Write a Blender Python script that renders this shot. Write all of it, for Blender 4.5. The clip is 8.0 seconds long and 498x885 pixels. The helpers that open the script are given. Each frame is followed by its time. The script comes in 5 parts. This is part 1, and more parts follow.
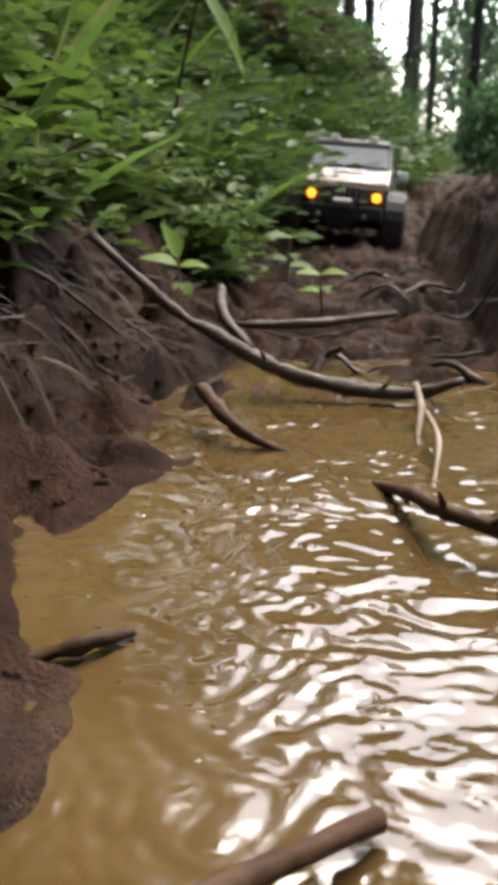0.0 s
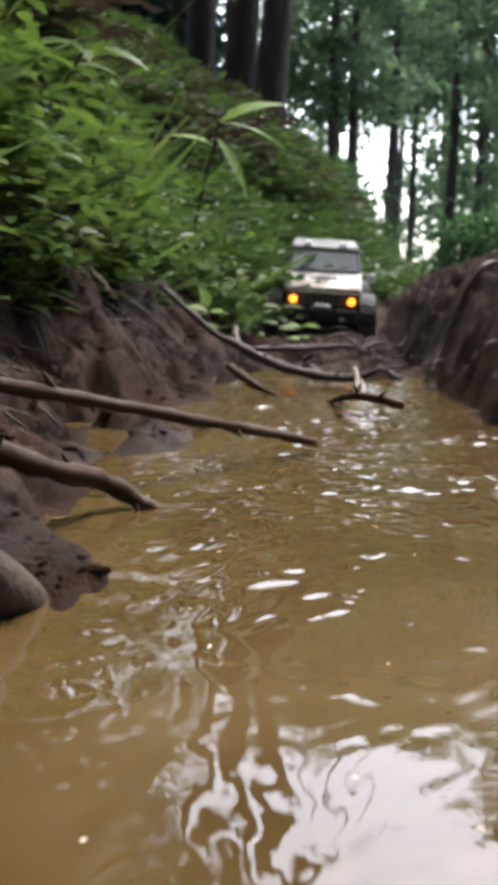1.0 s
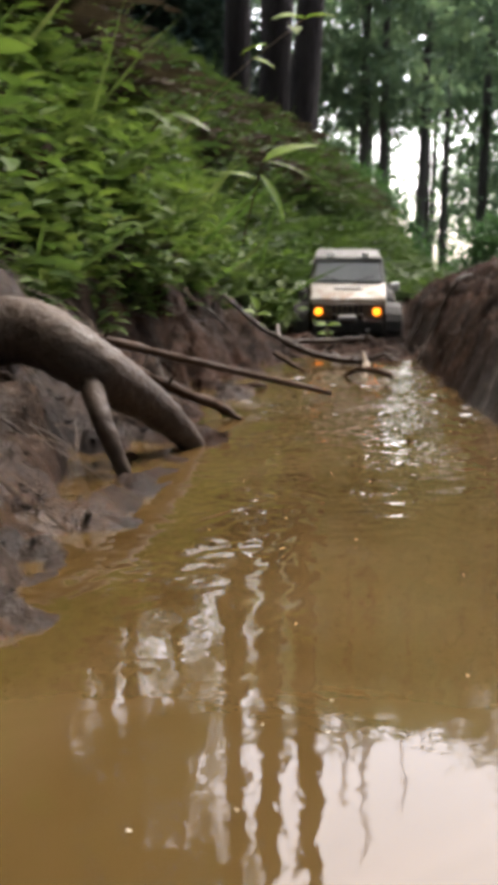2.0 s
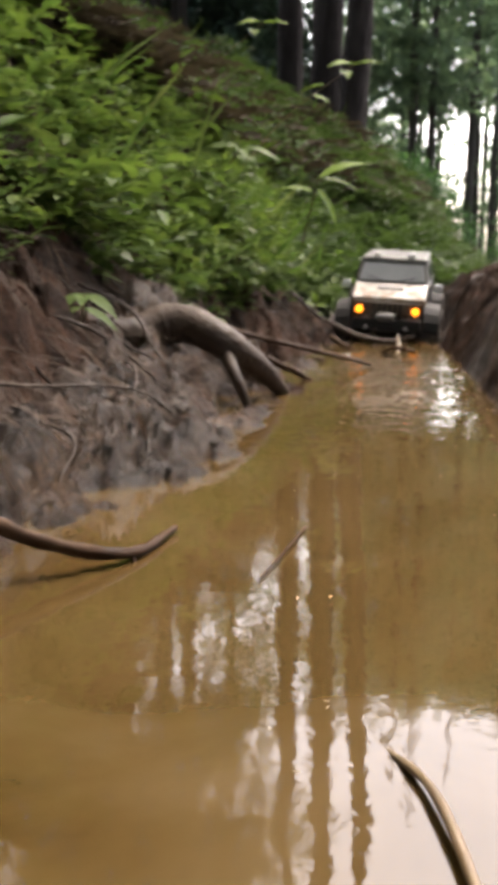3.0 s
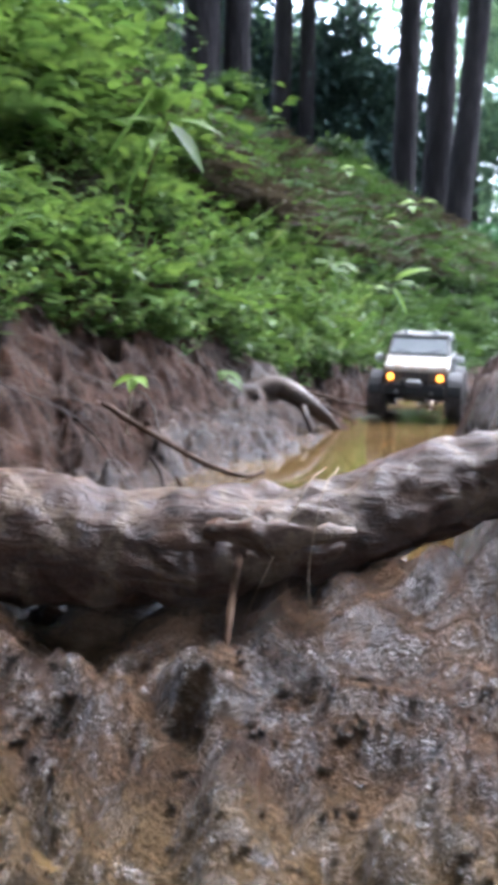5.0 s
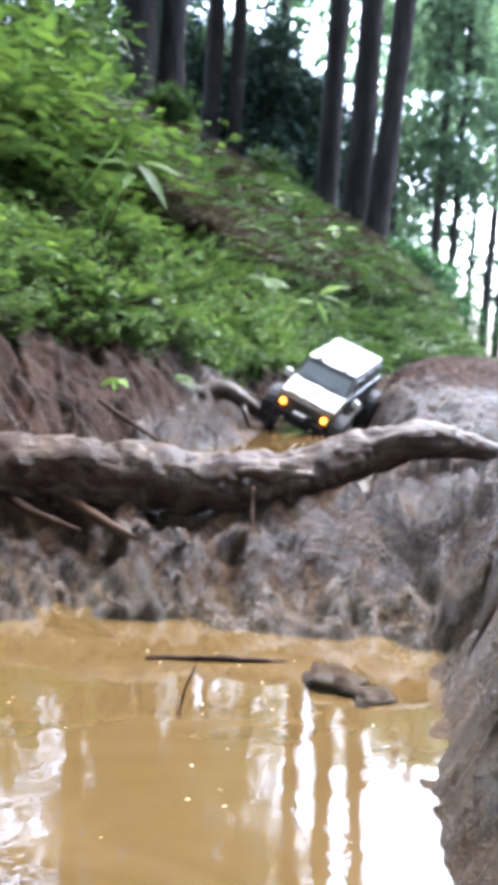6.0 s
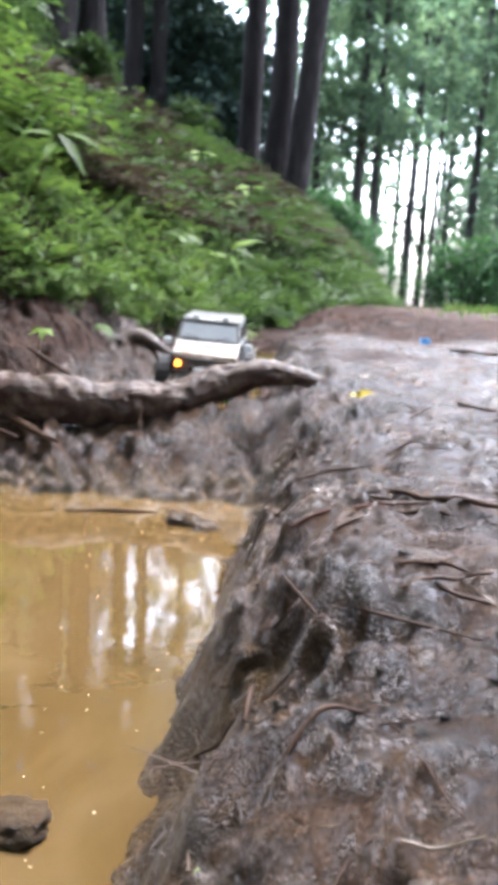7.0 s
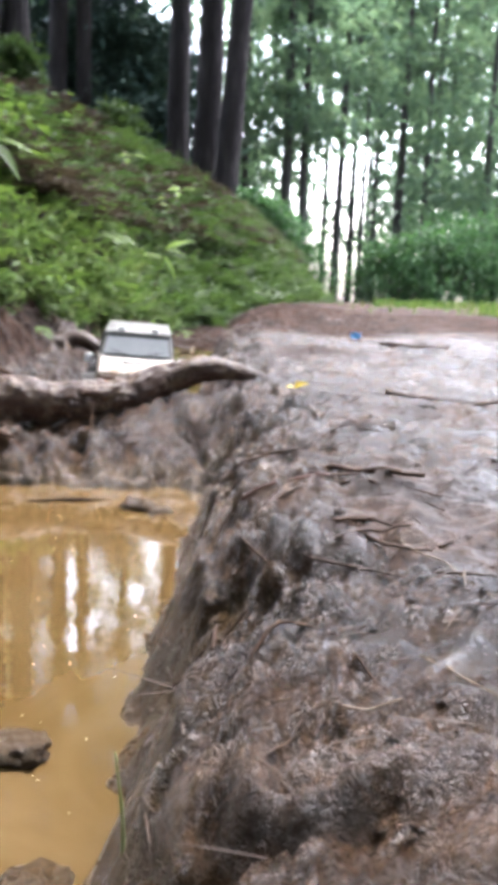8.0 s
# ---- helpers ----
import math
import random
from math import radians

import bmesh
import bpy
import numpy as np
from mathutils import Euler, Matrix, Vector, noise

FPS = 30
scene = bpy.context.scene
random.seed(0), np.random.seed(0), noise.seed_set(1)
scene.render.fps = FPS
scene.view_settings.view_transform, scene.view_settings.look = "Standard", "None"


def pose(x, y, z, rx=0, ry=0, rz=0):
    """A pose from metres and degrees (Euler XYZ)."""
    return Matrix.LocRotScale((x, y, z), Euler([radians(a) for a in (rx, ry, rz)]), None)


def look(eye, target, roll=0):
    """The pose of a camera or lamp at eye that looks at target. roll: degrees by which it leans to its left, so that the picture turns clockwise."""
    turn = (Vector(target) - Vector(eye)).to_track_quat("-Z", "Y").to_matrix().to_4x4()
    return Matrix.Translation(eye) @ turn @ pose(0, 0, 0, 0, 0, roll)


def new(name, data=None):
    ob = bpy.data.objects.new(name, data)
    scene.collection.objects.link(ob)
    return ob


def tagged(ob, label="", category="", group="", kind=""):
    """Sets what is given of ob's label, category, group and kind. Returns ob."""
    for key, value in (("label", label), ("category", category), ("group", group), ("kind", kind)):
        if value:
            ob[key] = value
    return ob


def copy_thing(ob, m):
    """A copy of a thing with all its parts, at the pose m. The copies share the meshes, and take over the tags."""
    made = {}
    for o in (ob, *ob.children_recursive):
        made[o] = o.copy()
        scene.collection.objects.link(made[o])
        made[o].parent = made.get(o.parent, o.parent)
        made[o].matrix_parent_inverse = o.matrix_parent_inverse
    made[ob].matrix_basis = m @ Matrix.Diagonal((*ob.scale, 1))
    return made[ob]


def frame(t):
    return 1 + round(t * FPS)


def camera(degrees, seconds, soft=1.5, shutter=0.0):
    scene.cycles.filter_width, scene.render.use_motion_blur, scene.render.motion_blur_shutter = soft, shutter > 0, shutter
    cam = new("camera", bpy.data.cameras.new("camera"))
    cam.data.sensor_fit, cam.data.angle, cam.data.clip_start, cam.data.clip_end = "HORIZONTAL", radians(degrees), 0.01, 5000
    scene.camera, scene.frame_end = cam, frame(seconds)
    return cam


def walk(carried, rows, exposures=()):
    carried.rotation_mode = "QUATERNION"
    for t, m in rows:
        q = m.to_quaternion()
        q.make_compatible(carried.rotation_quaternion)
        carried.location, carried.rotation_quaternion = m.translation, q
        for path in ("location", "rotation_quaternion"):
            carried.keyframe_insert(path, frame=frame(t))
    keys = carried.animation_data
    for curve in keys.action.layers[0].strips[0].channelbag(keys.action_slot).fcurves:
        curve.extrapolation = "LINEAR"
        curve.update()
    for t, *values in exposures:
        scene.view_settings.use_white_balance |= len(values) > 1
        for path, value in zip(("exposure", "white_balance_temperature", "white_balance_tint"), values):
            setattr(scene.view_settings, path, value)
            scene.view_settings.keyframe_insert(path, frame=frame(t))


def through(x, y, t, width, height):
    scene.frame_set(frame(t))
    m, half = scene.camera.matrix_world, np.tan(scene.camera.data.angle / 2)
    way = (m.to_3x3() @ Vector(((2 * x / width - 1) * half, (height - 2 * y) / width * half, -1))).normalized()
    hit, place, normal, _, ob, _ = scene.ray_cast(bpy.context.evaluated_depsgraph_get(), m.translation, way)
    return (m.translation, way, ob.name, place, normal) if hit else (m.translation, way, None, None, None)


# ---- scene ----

# ======== camera and its way ========
cam = camera(30.6, 8.0, soft=6.0)
cam.data.dof.use_dof = True
cam.data.dof.focus_distance, cam.data.dof.aperture_fstop = 0.45, 34
CAMERA_ROWS = [
    (0, 0.0006, 0.0071, 0.1732, 72.45, -0.19, -0.11),
    (0.5, -0.0037, -0.2220, 0.1658, 78.16, -0.34, -2.08),
    (1, -0.0228, -0.4440, 0.1215, 79.91, -1.00, -0.77),
    (1.5, -0.0163, -0.6717, 0.1180, 79.02, -0.57, 1.76),
    (1.7, -0.0232, -0.7740, 0.1327, 79.25, -0.20, 1.46),
    (2.8, -0.0557, -1.2286, 0.1491, 81.21, -0.84, 0.91),
    (3, -0.0532, -1.3850, 0.1817, 78.77, 0.08, 4.39),
    (3.5, -0.0402, -1.5932, 0.2330, 82.17, 1.78, 10.33),
    (4, 0.0425, -1.7486, 0.2991, 86.55, 0.49, 11.58),
    (4.5, 0.1055, -2.0150, 0.2671, 83.56, -1.96, 11.51),
    (4.7, 0.1320, -2.1400, 0.2475, 82.72, -1.13, 12.22),
    (5.8, 0.1461, -2.6461, 0.3184, 81.99, -1.56, 8.85),
    (6, 0.1403, -2.7371, 0.3060, 82.22, -3.15, 6.97),
    (6.5, 0.2189, -2.9789, 0.3018, 78.18, -3.66, 5.87),
    (7, 0.2394, -3.0963, 0.3377, 79.18, -3.22, 2.62),
    (7.5, 0.2440, -3.1746, 0.3354, 77.66, -2.98, 2.00),
    (8, 0.2299, -3.1882, 0.3434, 79.27, -2.20, -1.63),
]
EXPOSURES = [(0, 3.1, 6600, 13), (1.0, 3.0, 6250, 12), (1.5, 2.95, 6550, 13), (3.0, 3.1, 7200, 15), (3.5, 3.6, 5600, 17), (4.0, 3.85, 5400, 16), (6.0, 4.3, 5450, 12), (8.0, 4.15, 6000, 15)]
walk(cam, [(t, pose(*p)) for t, *p in CAMERA_ROWS], EXPOSURES)

# ======== light: a bright overcast sky over a clearing ========
SUN_EL, SUN_AZ = 62, 22
world = bpy.data.worlds.new("sky")
scene.world = world
world.use_nodes = True
wn, wl = world.node_tree.nodes, world.node_tree.links
sky = wn.new("ShaderNodeTexSky")
sky.sky_type, sky.sun_disc = "NISHITA", False
sky.sun_elevation, sky.sun_rotation = radians(SUN_EL), radians(SUN_AZ)
sky.air_density, sky.dust_density = 1.0, 4.0
pale = wn.new("ShaderNodeHueSaturation")
pale.inputs["Saturation"].default_value = 0.55
wl.new(sky.outputs[0], pale.inputs["Color"])
wl.new(pale.outputs[0], wn["Background"].inputs["Color"])
wn["Background"].inputs["Strength"].default_value = 0.15
lamp = bpy.data.lights.new("sun", "SUN")
lamp.energy, lamp.angle, lamp.color = 0.5, radians(40), (1.0, 0.97, 0.93)
new("sun", lamp).matrix_world = look((0, 0, 30), (
    -30 * math.sin(radians(SUN_AZ)) / math.tan(radians(SUN_EL)),
    -30 * math.cos(radians(SUN_AZ)) / math.tan(radians(SUN_EL)), 0))


# ======== materials ========
def shader(name):
    m = bpy.data.materials.new(name)
    m.use_nodes = True
    nt = m.node_tree
    return m, nt.nodes, nt.links, nt.nodes["Principled BSDF"]


def noise_node(n, l, co, scale, detail=4.0, rough=0.55, warp=0.0):
    t = n.new("ShaderNodeTexNoise")
    t.inputs["Scale"].default_value = scale
    t.inputs["Detail"].default_value = detail
    t.inputs["Roughness"].default_value = rough
    t.inputs["Distortion"].default_value = warp
    l.new(co, t.inputs["Vector"])
    return t.outputs["Fac"]


def ramp(n, l, fac, stops):
    r = n.new("ShaderNodeValToRGB")
    e = r.color_ramp.elements
    while len(e) < len(stops):
        e.new(0.5)
    for i, (p, c) in enumerate(stops):
        e[i].position = p
        e[i].color = (*c, 1) if isinstance(c, tuple) else (c, c, c, 1)
    l.new(fac, r.inputs[0])
    return r.outputs[0]


def mixed(n, l, fac, a, b, mode="MIX"):
    x = n.new("ShaderNodeMix")
    x.data_type, x.blend_type = "RGBA", mode
    for v, s in ((fac, x.inputs[0]), (a, x.inputs[6]), (b, x.inputs[7])):
        if isinstance(v, (int, float)):
            s.default_value = v
        elif isinstance(v, tuple):
            s.default_value = (*v, 1)
        else:
            l.new(v, s)
    return x.outputs[2]


def maths(n, l, op, a, b=0.0):
    x = n.new("ShaderNodeMath")
    x.operation = op
    for v, s in ((a, x.inputs[0]), (b, x.inputs[1])):
        if isinstance(v, (int, float)):
            s.default_value = v
        else:
            l.new(v, s)
    return x.outputs[0]


def bump(n, l, bsdf, height, strength, dist):
    b = n.new("ShaderNodeBump")
    b.inputs["Strength"].default_value = strength
    b.inputs["Distance"].default_value = dist
    l.new(height, b.inputs["Height"])
    l.new(b.outputs[0], bsdf.inputs["Normal"])


def surface(name, stops, scale, fine, rough=(0.4, 0.7), relief=0.002, metallic=0.0, dirt=None, stretch=(1, 1, 1), coat=0.0, spec=0.5):
    """A plain surface: colour from two scales of noise, its gloss, its relief, and perhaps splashes of dried mud."""
    m, n, l, b = shader(name)
    tc = n.new("ShaderNodeTexCoord")
    mp = n.new("ShaderNodeMapping")
    mp.inputs["Scale"].default_value = stretch
    l.new(tc.outputs["Object"], mp.inputs[0])
    co = mp.outputs[0]
    big, small = noise_node(n, l, co, scale), noise_node(n, l, co, fine, 6)
    fac = maths(n, l, "ADD", maths(n, l, "MULTIPLY", big, 0.6), maths(n, l, "MULTIPLY", small, 0.4))
    col = ramp(n, l, fac, [(0.3 + 0.4 * i / max(1, len(stops) - 1), c) for i, c in enumerate(stops)])
    rg = ramp(n, l, small, [(0.3, rough[0]), (0.7, rough[1])])
    if dirt:
        colour, low, high, scale_d = dirt
        sep = n.new("ShaderNodeSeparateXYZ")
        l.new(tc.outputs["Object"], sep.inputs[0])
        lo = n.new("ShaderNodeMapRange")
        lo.inputs[1].default_value, lo.inputs[2].default_value = low, high
        lo.inputs[3].default_value, lo.inputs[4].default_value = 0.75, 0.0
        l.new(sep.outputs["Z"], lo.inputs[0])
        sp = noise_node(n, l, tc.outputs["Object"], scale_d, 5, 0.65)
        f = ramp(n, l, maths(n, l, "ADD", lo.outputs[0], maths(n, l, "MULTIPLY", maths(n, l, "SUBTRACT", sp, 0.5), 1.3)), [(0.22, 0.0), (0.45, 1.0)])
        col = mixed(n, l, f, col, colour)
        rg = mixed(n, l, f, rg, (0.75, 0.75, 0.75))
    l.new(col, b.inputs["Base Color"])
    l.new(rg, b.inputs["Roughness"])
    b.inputs["Metallic"].default_value = metallic
    b.inputs["Coat Weight"].default_value = coat
    b.inputs["Specular IOR Level"].default_value = spec
    if relief:
        bump(n, l, b, small, 0.6, relief)
    return m


def leaf_material(name, stops, gloss=0.35, through=0.35):
    m, n, l, b = shader(name)
    g = n.new("ShaderNodeNewGeometry")
    col = ramp(n, l, g.outputs["Random Per Island"], [(i / max(1, len(stops) - 1), c) for i, c in enumerate(stops)])
    tc = n.new("ShaderNodeTexCoord")
    spot = noise_node(n, l, tc.outputs["Object"], 30, 3)
    col = mixed(n, l, ramp(n, l, spot, [(0.4, 0.0), (0.7, 0.5)]), col, tuple(0.55 * v for v in stops[0]))
    col = mixed(n, l, 0.04, col, (0.14, 0.17, 0.18))
    l.new(col, b.inputs["Base Color"])
    b.inputs["Roughness"].default_value = gloss + 0.12
    b.inputs["Specular IOR Level"].default_value = 0.09
    tr = n.new("ShaderNodeBsdfTranslucent")
    l.new(mixed(n, l, 1.0, col, (1.0, 1.0, 0.7), "MULTIPLY"), tr.inputs[0])
    mx = n.new("ShaderNodeMixShader")
    mx.inputs[0].default_value = through
    l.new(b.outputs[0], mx.inputs[1])
    l.new(tr.outputs[0], mx.inputs[2])
    l.new(mx.outputs[0], n["Material Output"].inputs[0])
    return m


def glowing(name, colour, strength):
    m, n, l, b = shader(name)
    b.inputs["Base Color"].default_value = (*colour, 1)
    b.inputs["Emission Color"].default_value = (*colour, 1)
    b.inputs["Emission Strength"].default_value = strength
    return m


def soil_material():
    """Wet clay: grey-brown churned mud, redder crumbly soil on the banks, leaf litter uphill, glossy puddled films."""
    m, n, l, b = shader("wet_soil")
    g = n.new("ShaderNodeNewGeometry")
    co = g.outputs["Position"]
    big, mid, fine = noise_node(n, l, co, 2.2, 3), noise_node(n, l, co, 22, 6, 0.6, 0.6), noise_node(n, l, co, 130, 6, 0.7, 0.4)
    mud = ramp(n, l, mid, [(0.30, (0.019, 0.0098, 0.0050)), (0.5, (0.056, 0.0315, 0.0168)), (0.72, (0.108, 0.067, 0.039))])
    red = ramp(n, l, mid, [(0.3, (0.0144, 0.00576, 0.00304)), (0.7, (0.0592, 0.0272, 0.0144))])
    litter = ramp(n, l, mid, [(0.3, (0.0132, 0.012, 0.006)), (0.7, (0.042, 0.033, 0.0168))])
    sep = n.new("ShaderNodeSeparateXYZ")
    l.new(co, sep.inputs[0])
    high = n.new("ShaderNodeMapRange")
    high.inputs[1].default_value, high.inputs[2].default_value = 0.32, 0.55
    l.new(sep.outputs["Z"], high.inputs[0])
    far = n.new("ShaderNodeMapRange")
    far.inputs[1].default_value, far.inputs[2].default_value = -0.6, 0.7
    l.new(sep.outputs["Y"], far.inputs[0])
    side = n.new("ShaderNodeMapRange")
    side.inputs[1].default_value, side.inputs[2].default_value = -0.26, -0.36
    l.new(sep.outputs["X"], side.inputs[0])
    redder = maths(n, l, "MAXIMUM", maths(n, l, "MULTIPLY", far.outputs[0], 0.42), maths(n, l, "MULTIPLY", side.outputs[0], 0.38))
    patch = ramp(n, l, maths(n, l, "ADD", redder, big), [(0.52, 0.0), (0.74, 1.0)])
    col = mixed(n, l, patch, mud, red)
    low = n.new("ShaderNodeMapRange")
    low.inputs[1].default_value, low.inputs[2].default_value = 0.18, 0.08
    l.new(sep.outputs["Z"], low.inputs[0])
    near = n.new("ShaderNodeMapRange")
    near.inputs[1].default_value, near.inputs[2].default_value = -1.96, -2.04
    l.new(sep.outputs["Y"], near.inputs[0])
    blot = noise_node(n, l, co, 7, 5, 0.6, 0.7)
    col = mixed(n, l, 1.0, col, ramp(n, l, blot, [(0.36, 0.45), (0.62, 1.15)]), "MULTIPLY")
    silt = ramp(n, l, maths(n, l, "MULTIPLY", maths(n, l, "MULTIPLY", low.outputs[0], near.outputs[0]), maths(n, l, "ADD", mid, 0.35)), [(0.20, 0.0), (0.46, 0.85)])
    col = mixed(n, l, silt, col, (0.090, 0.058, 0.028))
    col = mixed(n, l, high.outputs[0], col, litter)
    col = mixed(n, l, 0.7, col, ramp(n, l, fine, [(0.32, 0.35), (0.62, 1.35)]), "MULTIPLY")
    l.new(col, b.inputs["Base Color"])
    wet = ramp(n, l, maths(n, l, "ADD", maths(n, l, "MULTIPLY", mid, 0.5), maths(n, l, "MULTIPLY", big, 0.5)), [(0.40, 0.42), (0.50, 0.20), (0.58, 0.08)])
    dry = maths(n, l, "MAXIMUM", patch, high.outputs[0])
    l.new(mixed(n, l, dry, wet, (0.75, 0.75, 0.75)), b.inputs["Roughness"])
    l.new(ramp(n, l, dry, [(0.0, 0.26), (1.0, 0.08)]), b.inputs["Specular IOR Level"])
    grit = noise_node(n, l, co, 240, 4, 0.6, 2.0)
    rel = maths(n, l, "ADD", maths(n, l, "MULTIPLY", fine, 0.6), maths(n, l, "MULTIPLY", mid, 0.6))
    bump(n, l, b, maths(n, l, "ADD", rel, maths(n, l, "MULTIPLY", grit, 0.7)), 1.0, 0.011)
    return m


def water_material(name, k):
    """Opaque clay-brown water with a mirror skin."""
    m, n, l, b = shader(name)
    g = n.new("ShaderNodeNewGeometry")
    co = g.outputs["Position"]
    cloud = noise_node(n, l, co, 5, 4, 0.6, 1.2)
    col = ramp(n, l, cloud, [(0.3, (0.062 * k, 0.036 * k, 0.011 * k)), (0.5, (0.093 * k, 0.057 * k, 0.020 * k)), (0.7, (0.122 * k, 0.079 * k, 0.034 * k))])
    l.new(col, b.inputs["Base Color"])
    b.inputs["IOR"].default_value = 1.4
    b.inputs["Roughness"].default_value = 0.02
    fine = noise_node(n, l, co, 60, 3)
    bump(n, l, b, fine, 0.05, 0.002)
    return m


def log_material():
    """Rotten wood with split fibres, half covered in smeared clay."""
    m, n, l, b = shader("muddy_rotten_wood")
    g = n.new("ShaderNodeNewGeometry")
    mp = n.new("ShaderNodeMapping")
    mp.inputs["Scale"].default_value = (0.22, 1, 1)
    l.new(g.outputs["Position"], mp.inputs[0])
    fibre = noise_node(n, l, mp.outputs[0], 150, 6, 0.65, 0.4)
    wood = ramp(n, l, fibre, [(0.30, (0.006, 0.0028, 0.0016)), (0.5, (0.030, 0.0135, 0.0068)), (0.72, (0.066, 0.035, 0.019))])
    smear = noise_node(n, l, g.outputs["Position"], 24, 7, 0.65, 1.0)
    fine = noise_node(n, l, g.outputs["Position"], 170, 5, 0.65)
    clay = ramp(n, l, fine, [(0.3, (0.034, 0.0195, 0.0105)), (0.7, (0.085, 0.054, 0.031))])
    f = ramp(n, l, smear, [(0.51, 0.0), (0.55, 1.0)])
    l.new(mixed(n, l, f, wood, clay), b.inputs["Base Color"])
    l.new(ramp(n, l, smear, [(0.40, 0.60), (0.52, 0.34), (0.62, 0.50)]), b.inputs["Roughness"])
    b.inputs["Specular IOR Level"].default_value = 0.20
    bump(n, l, b, maths(n, l, "ADD", maths(n, l, "MULTIPLY", fibre, 0.8), maths(n, l, "MULTIPLY", fine, 0.4)), 0.9, 0.006)
    return m


SOIL = soil_material()
WATER, TAN_WATER = water_material("brown_muddy_water", 0.58), water_material("tan_muddy_water", 0.66)
BARK = surface("pine_bark", [(0.0084, 0.0072, 0.0072), (0.0204, 0.0174, 0.0168), (0.0396, 0.0336, 0.0318)], 5, 22, (0.8, 0.95), 0.06, stretch=(1, 1, 0.25), spec=0.08)
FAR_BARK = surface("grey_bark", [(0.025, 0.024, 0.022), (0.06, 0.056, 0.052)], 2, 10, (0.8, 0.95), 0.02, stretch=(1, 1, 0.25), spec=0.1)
LOG_SKIN = log_material()
TWIG = surface("dark_twig", [(0.013, 0.0062, 0.003), (0.036, 0.018, 0.009), (0.07, 0.042, 0.024)], 30, 140, (0.55, 0.8), 0.002, spec=0.12)
MUDDY_ROOT = surface("muddy_root", [(0.0132, 0.0078, 0.0054), (0.036, 0.0228, 0.0156), (0.069, 0.0468, 0.0336)], 25, 110, (0.45, 0.7), 0.005, spec=0.2)
PALE_STEM = surface("pale_stem", [(0.084, 0.054, 0.027), (0.18, 0.126, 0.072)], 30, 120, (0.4, 0.7), 0.001)
RED_TWIG = surface("reddish_twig", [(0.06, 0.021, 0.0108), (0.108, 0.042, 0.024)], 30, 120, (0.3, 0.6), 0.001)
STRAW = leaf_material("dry_rootlets", [(0.018, 0.0108, 0.0066), (0.042, 0.0252, 0.0156), (0.078, 0.051, 0.0312)], 0.6, 0.1)
DRY = leaf_material("dead_bracken", [(0.027, 0.018, 0.0126), (0.057, 0.0402, 0.0294), (0.078, 0.06, 0.0468)], 0.7, 0.15)
HERB = leaf_material("herb_leaf", [(0.0342, 0.0685, 0.0137), (0.057, 0.105, 0.0192), (0.0844, 0.13, 0.0251), (0.105, 0.142, 0.0411)], 0.34, 0.45)
SLOPE = leaf_material("slope_leaf", [(0.0251, 0.0502, 0.0128), (0.0411, 0.0752, 0.0173), (0.0593, 0.0977, 0.0228)], 0.4, 0.4)
FERN = leaf_material("fern_leaf", [(0.0365, 0.0685, 0.0159), (0.0685, 0.114, 0.0228), (0.1, 0.146, 0.0319)], 0.4, 0.45)
BROAD = leaf_material("broad_leaf", [(0.0479, 0.0915, 0.0173), (0.0867, 0.137, 0.0228)], 0.3, 0.45)
LIME = leaf_material("young_leaf", [(0.104, 0.187, 0.0207), (0.156, 0.228, 0.0311)], 0.35, 0.45)
GRASS = leaf_material("grass_blade", [(0.0518, 0.109, 0.0207), (0.0933, 0.156, 0.0363), (0.135, 0.145, 0.0622)], 0.4, 0.4)
BUSH = leaf_material("bush_leaf", [(0.0207, 0.0622, 0.0233), (0.0363, 0.0933, 0.0311), (0.057, 0.124, 0.0363)], 0.4, 0.45)
DARK_CROWN = leaf_material("dark_needles", [(0.020, 0.042, 0.034), (0.035, 0.065, 0.052), (0.05, 0.08, 0.06)], 0.6, 0.25)
CROWN = leaf_material("pine_needles", [(0.060, 0.110, 0.066), (0.095, 0.165, 0.090), (0.13, 0.21, 0.105)], 0.6, 0.6)
# far leaves: distance haze is put into this lighter grey-green
HAZED_LEAF = leaf_material("haze_pale_leaf", [(0.072, 0.122, 0.086), (0.11, 0.175, 0.118), (0.155, 0.225, 0.14)], 0.6, 0.65)
YELLOW_LEAF = leaf_material("yellow_leaf", [(0.45, 0.33, 0.04), (0.50, 0.38, 0.06)], 0.4, 0.3)


# ======== geometry helpers ========
def smoothstep(a, b, x):
    t = np.clip((x - a) / (b - a), 0, 1)
    return t * t * (3 - 2 * t)


LATTICE = np.random.RandomState(7).rand(256, 256)


def vnoise(x, y, size, shift=0):
    """Smooth value noise between -1 and 1, with blobs about size metres across."""
    u, v = np.asarray(x) / size + 31.7 * shift, np.asarray(y) / size + 17.3 * shift
    i, j = np.floor(u).astype(int), np.floor(v).astype(int)
    a, b = u - i, v - j
    a, b = a * a * (3 - 2 * a), b * b * (3 - 2 * b)
    g = lambda p, q: LATTICE[p % 256, q % 256]
    return 2 * ((g(i, j) * (1 - a) + g(i + 1, j) * a) * (1 - b) + (g(i, j + 1) * (1 - a) + g(i + 1, j + 1) * a) * b) - 1


def table(pairs, v):
    xs, ys = zip(*pairs)
    return np.interp(v, xs, ys)


